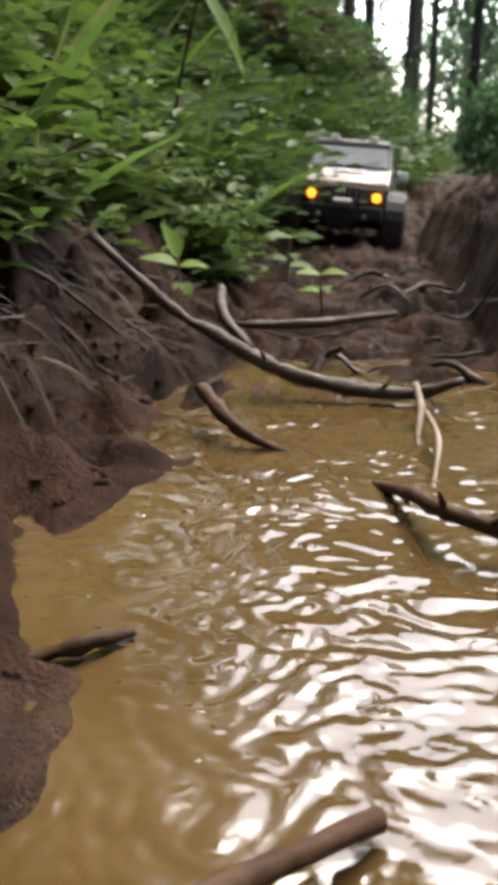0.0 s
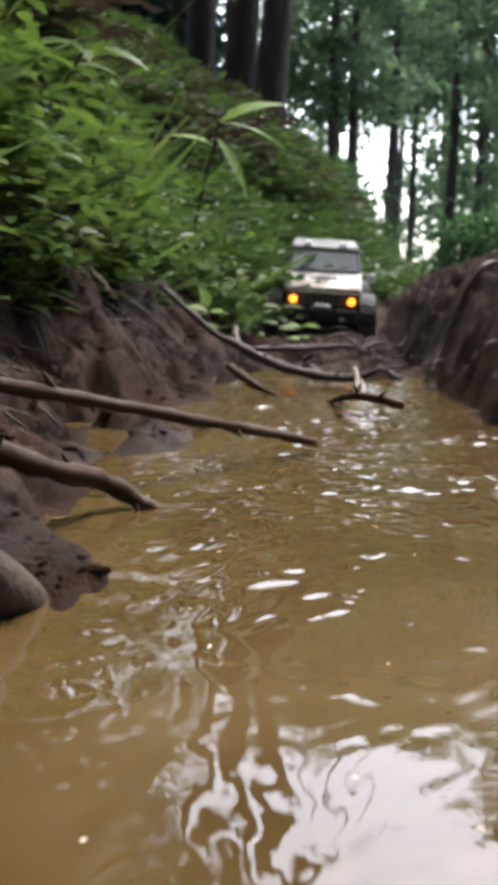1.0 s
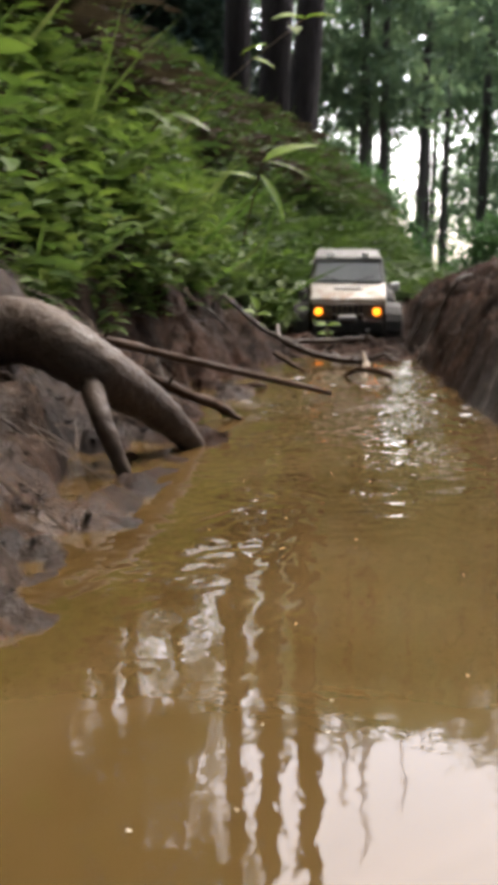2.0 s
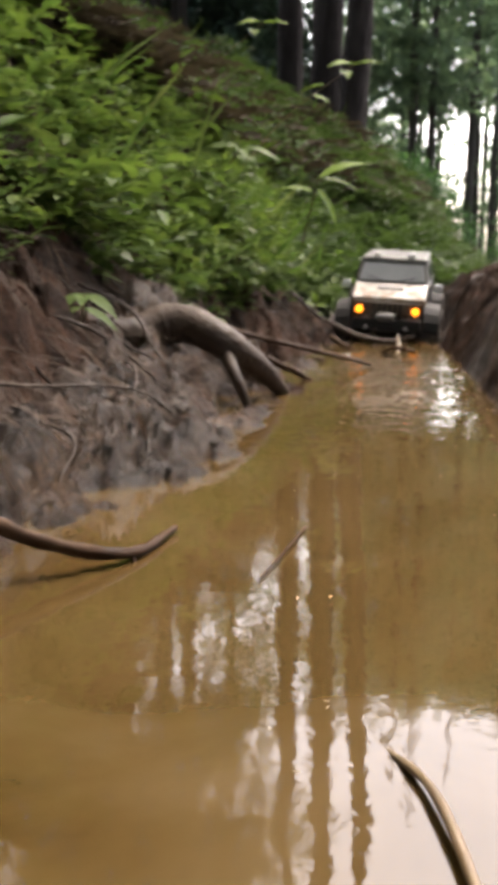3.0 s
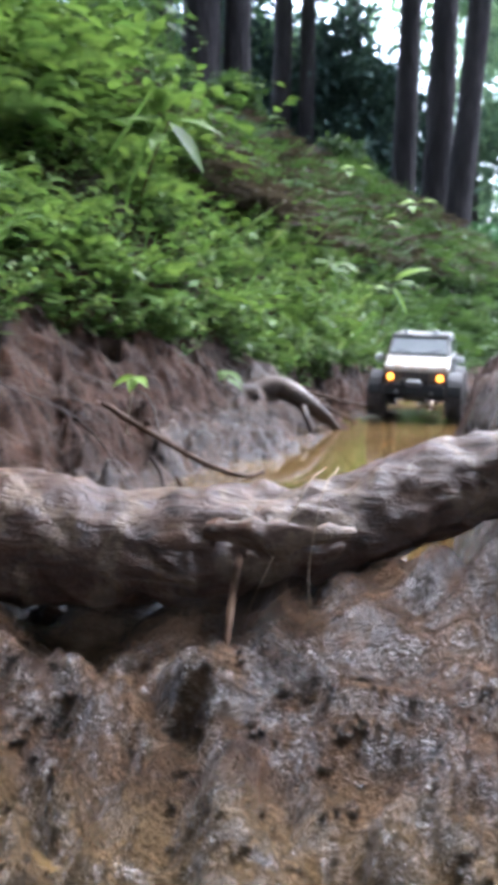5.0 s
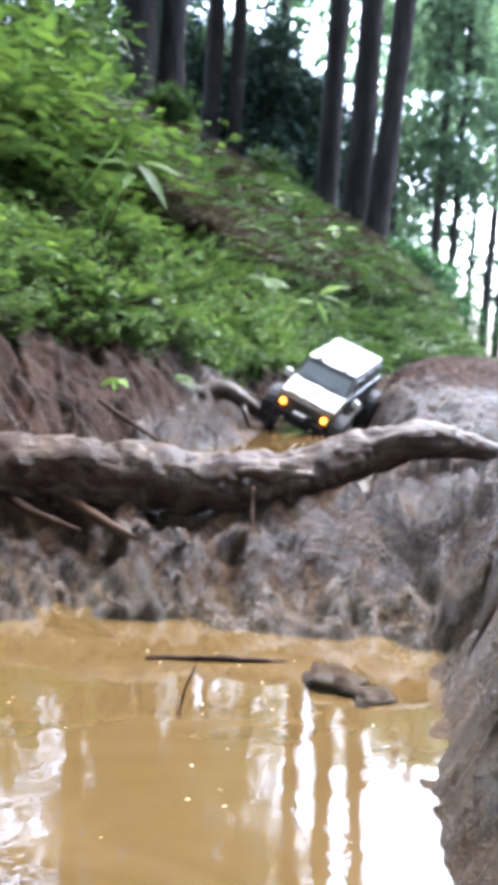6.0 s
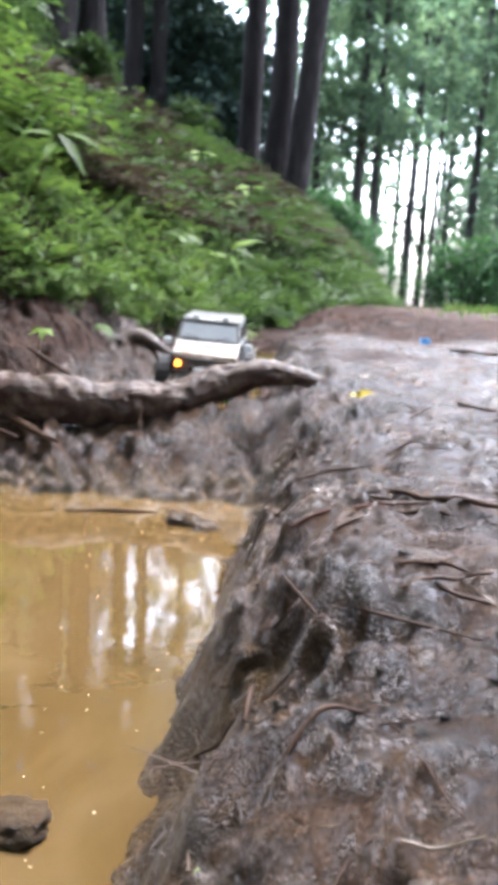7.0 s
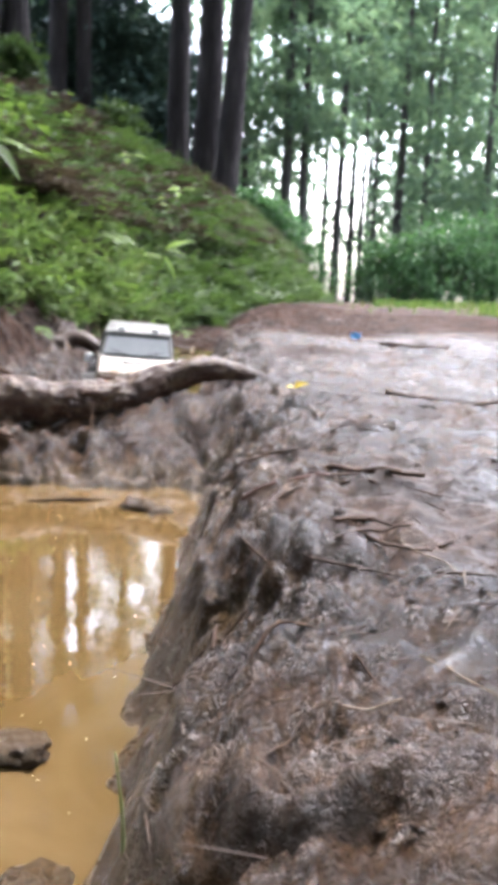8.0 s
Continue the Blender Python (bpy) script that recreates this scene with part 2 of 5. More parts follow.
def raw_mesh(name, co, quads):
    """A mesh from arrays of places and of four-cornered faces."""
    me = bpy.data.meshes.new(name)
    co, quads = np.asarray(co, np.float32), np.asarray(quads, np.int32)
    k = quads.shape[1]
    me.vertices.add(len(co))
    me.vertices.foreach_set("co", co.ravel())
    me.loops.add(quads.size)
    me.loops.foreach_set("vertex_index", quads.ravel())
    me.polygons.add(len(quads))
    me.polygons.foreach_set("loop_start", np.arange(0, quads.size, k, dtype=np.int32))
    me.update(calc_edges=True)
    me.validate()
    return me


def soft_faces(me):
    me.polygons.foreach_set("use_smooth", np.ones(len(me.polygons), bool))
    me.update()
    return me


def grid_mesh(name, xs, ys, z):
    co = np.stack([*np.meshgrid(xs, ys), z], -1).reshape(-1, 3)
    nx, ny = len(xs), len(ys)
    i = (np.arange(ny - 1)[:, None] * nx + np.arange(nx - 1)[None]).ravel()
    return soft_faces(raw_mesh(name, co, np.stack([i, i + 1, i + nx + 1, i + nx], -1)))


def part(name, bm, material, parent=None, label=""):
    """Links a bmesh as one mesh object, under a thing or a part."""
    me = bpy.data.meshes.new(name)
    bm.to_mesh(me)
    bm.free()
    me.materials.append(material)
    ob = new(name, me)
    if parent is not None:
        ob.parent = parent
    return tagged(ob, label)


def mesh_object(name, me, material, parent=None, label=""):
    if not me.materials:
        me.materials.append(material)
    ob = new(name, me)
    if parent is not None:
        ob.parent = parent
    return tagged(ob, label)


def glide(points, steps=6):
    """A smooth line through the points."""
    p = np.array(points, float)
    p = np.vstack([2 * p[0] - p[1], p, 2 * p[-1] - p[-2]])
    out = []
    for i in range(1, len(p) - 2):
        for t in np.linspace(0, 1, steps, endpoint=False):
            out.append(0.5 * (2 * p[i] + (p[i + 1] - p[i - 1]) * t + (2 * p[i - 1] - 5 * p[i] + 4 * p[i + 1] - p[i + 2]) * t ** 2
                              + (3 * p[i] - p[i - 1] - 3 * p[i + 1] + p[i + 2]) * t ** 3))
    return np.vstack([out, p[-2]])


def tube_mesh(name, points, radii, sides=8, knobs=0.12, seed=0, steps=6):
    """A round stick along a line, with its thickness from end to end and an uneven skin."""
    line = glide(points, steps)
    r = np.interp(np.linspace(0, 1, len(line)), np.linspace(0, 1, len(radii)), radii)
    rs = np.random.RandomState(seed)
    tan = np.gradient(line, axis=0)
    tan /= np.linalg.norm(tan, axis=1)[:, None] + 1e-12
    ref = np.array([0.0, 0, 1]) if abs(tan[:, 2]).mean() < 0.8 else np.array([1.0, 0, 0])
    a = np.cross(tan, ref)
    a /= np.linalg.norm(a, axis=1)[:, None] + 1e-12
    b = np.cross(tan, a)
    ang = np.linspace(0, 2 * np.pi, sides, endpoint=False)
    skin = 1 + knobs * (rs.rand(len(line), sides) * 2 - 1) + 0.7 * knobs * (rs.rand(len(line), 1) * 2 - 1)
    co = line[:, None] + (r[:, None] * skin)[..., None] * (np.cos(ang)[None, :, None] * a[:, None] + np.sin(ang)[None, :, None] * b[:, None])
    m = len(line)
    co = np.vstack([co.reshape(-1, 3), line[0] - tan[0] * r[0] * 0.4, line[-1] + tan[-1] * r[-1] * 0.4])
    f = []
    for i in range(m - 1):
        for k in range(sides):
            k2 = (k + 1) % sides
            f.append((i * sides + k, i * sides + k2, (i + 1) * sides + k2, (i + 1) * sides + k))
    for k in range(sides):
        f.append((m * sides, (k + 1) % sides, k))
        f.append((m * sides + 1, (m - 1) * sides + k, (m - 1) * sides + (k + 1) % sides))
    me = bpy.data.meshes.new(name)
    me.from_pydata(co.tolist(), [], f)
    return soft_faces(me)


def unit(v):
    return v / (np.linalg.norm(v, axis=-1, keepdims=True) + 1e-9)


def leaf_arrays(P, D, N, L, W, bend=0.25, fold=0.15, shape=(0.10, 0.95, 0.75, 0.04)):
    """Folded, bent leaves: base P, direction D, upper side N, length L, width W. Gives places and faces."""
    D, N = unit(D), unit(N - (N * unit(D)).sum(-1, keepdims=True) * unit(D))
    S = np.cross(D, N)
    L, W = np.broadcast_to(L, len(P)), np.broadcast_to(W, len(P))
    u = np.linspace(0, 1, len(shape))
    rows = []
    for i, (t, w) in enumerate(zip(u, shape)):
        mid = P + D * (t * L)[:, None] - N * (bend * t * t * L)[:, None]
        side = S * (0.5 * w * W)[:, None]
        lift = N * (fold * w * W)[:, None]
        rows += [mid - side + lift, mid, mid + side + lift]
    co = np.stack(rows, 1)
    k = co.shape[1]
    q = []
    for i in range(len(shape) - 1):
        for s in (0, 1):
            a = 3 * i + s
            q.append((a, a + 1, a + 4, a + 3))
    quads = (np.arange(len(P))[:, None, None] * k + np.array(q)[None]).reshape(-1, 4)
    return co.reshape(-1, 3), quads


def joined(batches):
    co, qs, n = [], [], 0
    for c, q in batches:
        co.append(c)
        qs.append(q + n)
        n += len(c)
    return np.vstack(co), np.vstack(qs)


def box(bm, x0, x1, y0, y1, z0, z1, taper=None):
    """Eight corners; taper: (x inset, front inset, rear inset) at the top."""
    tx, tf, tr = taper or (0, 0, 0)
    v = [bm.verts.new(c) for c in ((x0, y0, z0), (x1, y0, z0), (x1, y1, z0), (x0, y1, z0),
                                   (x0 + tx, y0 + tf, z1), (x1 - tx, y0 + tf, z1), (x1 - tx, y1 - tr, z1), (x0 + tx, y1 - tr, z1))]
    for f in ((0, 3, 2, 1), (4, 5, 6, 7), (0, 1, 5, 4), (1, 2, 6, 5), (2, 3, 7, 6), (3, 0, 4, 7)):
        bm.faces.new([v[i] for i in f])
    return bm


def block(x0, x1, y0, y1, z0, z1, taper=None, edge=0.003, steps=2):
    bm = box(bmesh.new(), x0, x1, y0, y1, z0, z1, taper)
    if edge:
        bmesh.ops.bevel(bm, geom=bm.edges[:], offset=edge, segments=steps, profile=0.6, affect="EDGES")
    for f in bm.faces:
        f.smooth = False
    return bm


def slab(corners, depth, edge=0.001):
    """A thin plate on four corners, thickened along its normal."""
    bm = bmesh.new()
    c = [Vector(p) for p in corners]
    nrm = (c[1] - c[0]).cross(c[3] - c[0]).normalized() * depth
    a, b = [bm.verts.new(p) for p in c], [bm.verts.new(p + nrm) for p in c]
    bm.faces.new(a[::-1]), bm.faces.new(b)
    for i in range(4):
        bm.faces.new((a[i], a[(i + 1) % 4], b[(i + 1) % 4], b[i]))
    if edge:
        bmesh.ops.bevel(bm, geom=bm.edges[:], offset=edge, segments=1, affect="EDGES")
    return bm


def cylinder(p, q, r0, r1=None, sides=12):
    bm = bmesh.new()
    p, q = Vector(p), Vector(q)
    m = Matrix.Translation((p + q) / 2) @ (q - p).to_track_quat("Z", "Y").to_matrix().to_4x4()
    bmesh.ops.create_cone(bm, cap_ends=True, segments=sides, radius1=r0, radius2=r0 if r1 is None else r1, depth=(q - p).length, matrix=m)
    return bm


# ======== the ground ========
SHORE_L = [(-6, -0.45), (-2.6, -0.36), (-2.0, -0.30), (-1.5, -0.27), (-1.15, -0.255), (-0.88, -0.255), (-0.79, -0.25), (-0.70, -0.20), (-0.64, -0.166),
           (-0.475, -0.115), (-0.31, -0.135), (-0.20, -0.115), (-0.05, -0.10), (0.1, -0.115), (0.3, -0.115), (0.45, -0.08), (0.52, -0.045), (0.67, -0.01), (1.0, 0.02), (2.0, 0.09), (3, 0.35), (5, 0.95), (8, 1.45), (14, 2.2), (40, 4), (400, 4)]
SHORE_R = [(-6, 0.16), (-2.83, 0.17), (-2.68, 0.193), (-2.35, 0.186), (-2.08, 0.212), (-1.9, 0.2), (-1.5, 0.16), (-1.25, 0.15), (-1.14, 0.167), (-0.72, 0.195),
           (-0.4, 0.172), (-0.1, 0.18), (0.2, 0.2), (0.44, 0.205), (0.88, 0.235), (1.4, 0.28), (2.0, 0.36), (3, 0.65), (5, 1.2), (8, 1.7), (14, 2.5), (40, 5), (400, 5)]
LEFT_RISE = [(0, 0), (0.05, 0.016), (0.1, 0.045), (0.2, 0.13), (0.3, 0.26), (0.4, 0.42), (0.5, 0.54), (0.8, 0.80), (1.5, 1.25), (3, 2.0), (6, 3.2), (15, 4.5), (40, 6), (400, 6)]
RIGHT_RISE = [(0, 0), (0.015, 0.2), (0.04, 0.6), (0.08, 0.85), (0.16, 1.0), (400, 1.0)]
PLATEAU = [(-6, 0.2), (-2.5, 0.195), (-1.9, 0.19), (-0.6, 0.165), (1.5, 0.14), (4, 0.09), (8, 0.0), (12, -0.35), (20, -1.6), (40, -4), (400, -9)]
LEVEL = [(-6, 0.25), (-4.6, 0.16), (-4.3, 0.062), (-2.06, 0.062), (-1.99, 0.092), (-1.92, 0.114), (-1.865, 0.116), (-1.78, 0.03), (-1.70, 0.0), (0.6, 0.0), (2.5, 0.0), (5, 0.07), (8, -0.02), (12, -0.35), (20, -1.6), (40, -4), (400, -9)]
DEPTH = [(-6, 0), (-4.2, 0.03), (-2.2, 0.035), (-2.06, 0.0), (-1.72, 0.0), (-1.55, 0.035), (0.45, 0.03), (0.62, 0.006), (0.9, 0.0), (400, 0.0)]


def ground_height(x, y, rough=True):
    x, y = np.asarray(x, float), np.asarray(y, float)
    wob = 0.014 * vnoise(x, y, 0.15, 1) + 0.012 * vnoise(x, y, 0.06, 2)
    xl, xr = table(SHORE_L, y) + wob, table(SHORE_R, y) + 0.6 * wob
    level, deep = table(LEVEL, y), table(DEPTH, y)
    level = level + 0.047 * np.exp(-((y + 1.85) / 0.045) ** 2) * smoothstep(-0.03, 0.17, x)
    sl, sr = xl - x, x - xr
    left = level + table(LEFT_RISE, np.maximum(sl, 0)) * (1 - 0.25 * smoothstep(-0.2, -0.45, y) * smoothstep(-1.0, -0.6, y))
    plate = table(PLATEAU, y) + 0.06 * np.exp(-((x - 0.58) / 0.26) ** 2 - ((y - 0.9) / 0.5) ** 2)
    plate = plate - 0.03 * smoothstep(0.5, 0.8, x) * smoothstep(-1.4, -2.4, y)
    right = level + (plate - level) * table(RIGHT_RISE, np.maximum(sr, 0))
    inside = np.minimum(-sl, -sr)
    z = np.where(sl > 0, left, np.where(sr > 0, right, level - deep * smoothstep(0, 0.07, inside)))
    if rough:
        dry = smoothstep(-0.03, 0.03, np.maximum(sl, sr)) + (deep < 0.004)
        dry = np.clip(dry, 0.12, 1)
        wx, wy = x + 0.022 * vnoise(x, y, 0.05, 40), y + 0.022 * vnoise(x, y, 0.05, 41)
        rx, ry = 0.82 * wx + 0.57 * wy, 0.82 * wy - 0.57 * wx
        clod = (np.abs(vnoise(rx, ry, 0.060, 3)) * 0.030 + np.abs(vnoise(rx, ry, 0.031, 5)) * 0.021 + np.abs(vnoise(wx, wy, 0.016, 9)) * 0.009
                + vnoise(rx, ry, 0.15, 4) * 0.014 - 0.019)
        flat = 1 - 0.25 * smoothstep(-2.15, -2.05, y) * smoothstep(-1.7, -1.8, y) - 0.35 * smoothstep(0.0, 0.03, sr) * (z < 0.3) - 0.35 * smoothstep(0.06, 0.2, sr) * (z < 0.3)
        shelf = smoothstep(0.01, 0.06, sr) * (z < 0.3) + smoothstep(-2.15, -2.05, y) * smoothstep(-1.89, -1.94, y)
        lump = lambda p, q, size, k: smoothstep(-0.15, 0.22, vnoise(p, q, size, k))
        crumb = 0.008 * lump(wx, wy, 0.030, 50) + 0.009 * lump(ry, rx, 0.015, 51) + 0.005 * lump(wy, wx, 0.0085, 58) - 0.011
        z = z + np.clip(shelf, 0, 1) * crumb * (0.24 + 0.25 * smoothstep(-2.65, -2.35, y) + 0.8 * smoothstep(0.17, 0.07, sr + 0.04 * vnoise(x, y, 0.09, 53)) * (0.35 + 0.65 * smoothstep(-0.02, 0.02, sr)))
        bank = smoothstep(0.01, 0.06, sl) * smoothstep(0.75, 0.45, sl)
        up, on = 1.7 * sl + 0.02 * vnoise(x, y, 0.05, 42), y + 0.02 * vnoise(x, y, 0.05, 43)
        z = z + bank * (0.034 * lump(up, on, 0.10, 54) + 0.023 * lump(0.8 * up + 0.6 * on, 0.8 * on - 0.6 * up, 0.048, 55) + 0.013 * lump(on, up, 0.024, 59) - 0.034)
        z = z + 0.028 * np.exp(-((x + 0.25) / 0.055) ** 2 - ((y + 0.16) / 0.05) ** 2)
        z = z + (0.031 + 0.007 * vnoise(x, y, 0.014, 56)) * np.exp(-((x + 0.074) / 0.028) ** 4 - ((y - 0.245) / 0.065) ** 4)
        z = z + dry * flat * clod * (1 - 0.6 * smoothstep(0.04, 0.12, sl) * smoothstep(0.8, 0.5, sl)) - 0.006 * dry
        tread = np.sin((x * 0.75 + y * 0.66) * 300) * smoothstep(-0.24, -0.16, x) * smoothstep(0.06, 0.0, x) * smoothstep(-2.12, -2.04, y) * smoothstep(-1.92, -1.98, y)
        z = z + 0.008 * tread * (0.7 + 0.5 * vnoise(x, y, 0.06, 57))
        z = z + vnoise(x, y, 1.7, 6) * 0.10 * smoothstep(0.8, 3, sl) + vnoise(x, y, 0.5, 7) * 0.03 * smoothstep(0.3, 1, np.maximum(sl, sr - 0.4))
    return z


def spread(lo, hi, step, out, grow=1.16):
    """Even steps from lo to hi, then ever wider ones to the distance out."""
    core = np.arange(lo, hi, step)
    tail, d = [], step
    while (tail[-1] if tail else 0) < out:
        d *= grow
        tail.append((tail[-1] if tail else 0) + d)
    t = np.array(tail)
    return np.concatenate([lo - t[::-1], core, core[-1] + t])


def axis(pieces, out, grow):
    """Grid lines: stretches of even steps (from, to, step), then ever wider ones."""
    core = np.concatenate([np.arange(*p) for p in pieces])
    tail = spread(0, 1, pieces[0][2], out, grow)
    first = tail[tail < 0]
    return np.concatenate([core[0] + first, core, core[-1] - first[::-1]])


GX = axis(((-0.62, 0.14, 0.0055), (0.14, 0.46, 0.0036), (0.46, 0.75, 0.008)), 350, 1.16)
GY = axis(((-3.35, -3.0, 0.007), (-3.0, -1.88, 0.0036), (-1.88, 1.5, 0.0068)), 350, 1.06)
ground = mesh_object("ground", grid_mesh("ground", GX, GY, ground_height(*np.meshgrid(GX, GY))), SOIL)
tagged(ground, "churned wet brown clay track with a deep rut below a bank", "ground", kind="structure")


def pool(name, xs, ys, level, label, material, chop):
    X, Y = np.meshgrid(xs, ys)
    amp = chop(X, Y)
    u, v = X + 0.016 * vnoise(X, Y, 0.045, 15), Y + 0.016 * vnoise(X, Y, 0.045, 16)
    crease = np.abs(vnoise(0.8 * u + 0.6 * v, 1.3 * (0.8 * v - 0.6 * u), 0.013, 11)) + 0.5 * np.abs(vnoise(0.9 * u - 0.43 * v, 1.3 * (0.9 * v + 0.43 * u), 0.007, 12))
    z = level + amp * (0.0010 * crease + 0.0005 * vnoise(u, 1.4 * v, 0.030, 17) + 0.0003 * vnoise(0.7 * u + 0.7 * v, 0.7 * v - 0.7 * u, 0.0085, 14)) + 0.00016 * vnoise(X, Y, 0.11, 13)
    ob = mesh_object(name, grid_mesh(name, xs, ys, z), material)
    return tagged(ob, label, "water", kind="structure")


pool("water_rut", np.arange(-0.30, 0.26, 0.0021), np.concatenate([np.arange(-1.80, -0.75, 0.008), np.arange(-0.75, 0.0, 0.0028), np.arange(0.0, 0.55, 0.0017), np.arange(0.55, 0.80, 0.0028)]), -0.0006, "brown muddy puddle water filling the wheel rut", WATER,
     lambda x, y: 0.04 + (0.40 * smoothstep(-0.55, -0.35, y - 0.3 * x) + 0.8 * smoothstep(-0.25, 0.10, y)) * (0.75 + 0.5 * vnoise(x, y, 0.07, 21)))
pool("water_hollow", np.arange(-0.50, 0.30, 0.005), np.arange(-4.25, -2.0, 0.006), 0.062, "tan muddy water in the hollow before the log", TAN_WATER,
     lambda x, y: 0.05 + 0 * x)


# ======== the toy truck ========
CREAM = surface("cream_body", [(0.122, 0.107, 0.0843), (0.16, 0.145, 0.12), (0.181, 0.168, 0.145)], 20, 90, (0.25, 0.45), 0.0004, dirt=((0.12, 0.079, 0.044), 0.105, 0.182, 38), coat=0.1)
WHITE = surface("white_body", [(0.0644, 0.0611, 0.0557), (0.0803, 0.078, 0.072)], 20, 90, (0.3, 0.5), 0.0003, coat=0.1, spec=0.3)
BLACK = surface("black_plastic", [(0.006, 0.006, 0.006), (0.014, 0.012, 0.011)], 40, 200, (0.55, 0.8), 0.0005, spec=0.2)
GRILLE = surface("dirty_grille", [(0.038, 0.027, 0.017), (0.085, 0.060, 0.038)], 60, 250, (0.6, 0.8), 0.0008)
RUBBER = surface("muddy_rubber", [(0.012, 0.010, 0.009), (0.034, 0.026, 0.021), (0.08, 0.06, 0.048)], 30, 120, (0.6, 0.9), 0.001)
STEEL = surface("grey_metal", [(0.07, 0.065, 0.06), (0.16, 0.155, 0.15)], 60, 200, (0.45, 0.7), 0.0004, metallic=0.3)
# windshield: the pale reflected sky is put into the base grey
SCREEN = surface("sky_grey_window", [(0.13, 0.14, 0.144), (0.186, 0.195, 0.2)], 18, 120, (0.30, 0.42), 0.0, spec=0.15)
SIDE_GLASS = surface("dark_window", [(0.015, 0.018, 0.018), (0.03, 0.033, 0.033)], 18, 120, (0.08, 0.2), 0.0)
AMBER = glowing("amber_lens", (1.0, 0.25, 0.015), 0.6)
LAMP_WHITE = surface("clear_lens", [(0.465, 0.465, 0.4464), (0.527, 0.527, 0.5084)], 40, 120, (0.15, 0.3), 0.0)

WHEEL_R = 0.058


def build_wheel(parent):
    """One wheel round its own axle (the x axis)."""
    hub = new("wheel", None)
    hub.parent = parent
    bm = bmesh.new()
    prof = [(-0.021, 0.036), (-0.023, 0.048), (-0.018, 0.0545), (0.018, 0.0545), (0.023, 0.048), (0.021, 0.036)]
    n = 28
    rings = [[bm.verts.new((x, r * math.cos(2 * math.pi * k / n), r * math.sin(2 * math.pi * k / n))) for x, r in prof] for k in range(n)]
    for k in range(n):
        a, b = rings[k], rings[(k + 1) % n]
        for i in range(len(prof)):
            j = (i + 1) % len(prof)
            bm.faces.new((a[i], a[j], b[j], b[i]))
    for k in range(n):
        for side in (-1, 1):
            ang = 2 * math.pi * (k + (0.25 if side > 0 else 0.0)) / n
            m = Matrix.Rotation(ang, 4, "X") @ Matrix.Translation((side * 0.012, 0, 0.0558)) @ Matrix.Rotation(side * 0.4, 4, "Z")
            bmesh.ops.create_cube(bm, size=1, matrix=m @ Matrix.Diagonal((0.019, 0.0062, 0.0045, 1)))
    tyre = part("tyre", bm, RUBBER, hub, "lugged black rubber tyre caked with mud")
    bm = bmesh.new()
    for r0, r1, x0, x1 in ((0.037, 0.037, -0.019, 0.019), (0.030, 0.026, -0.021, 0.021)):
        bmesh.ops.create_cone(bm, cap_ends=True, segments=20, radius1=r0, radius2=r0, depth=x1 - x0, matrix=Matrix.Rotation(math.pi / 2, 4, "Y"))
    for k in range(6):
        a = 2 * math.pi * k / 6
        for side in (-1, 1):
            bmesh.ops.create_cone(bm, cap_ends=True, segments=6, radius1=0.0028, radius2=0.0028, depth=0.004,
                                  matrix=Matrix.Translation((side * 0.0225, 0.017 * math.cos(a), 0.017 * math.sin(a))) @ Matrix.Rotation(math.pi / 2, 4, "Y"))
    part("rim", bm, STEEL, hub, "dull grey beadlock rim")
    return hub


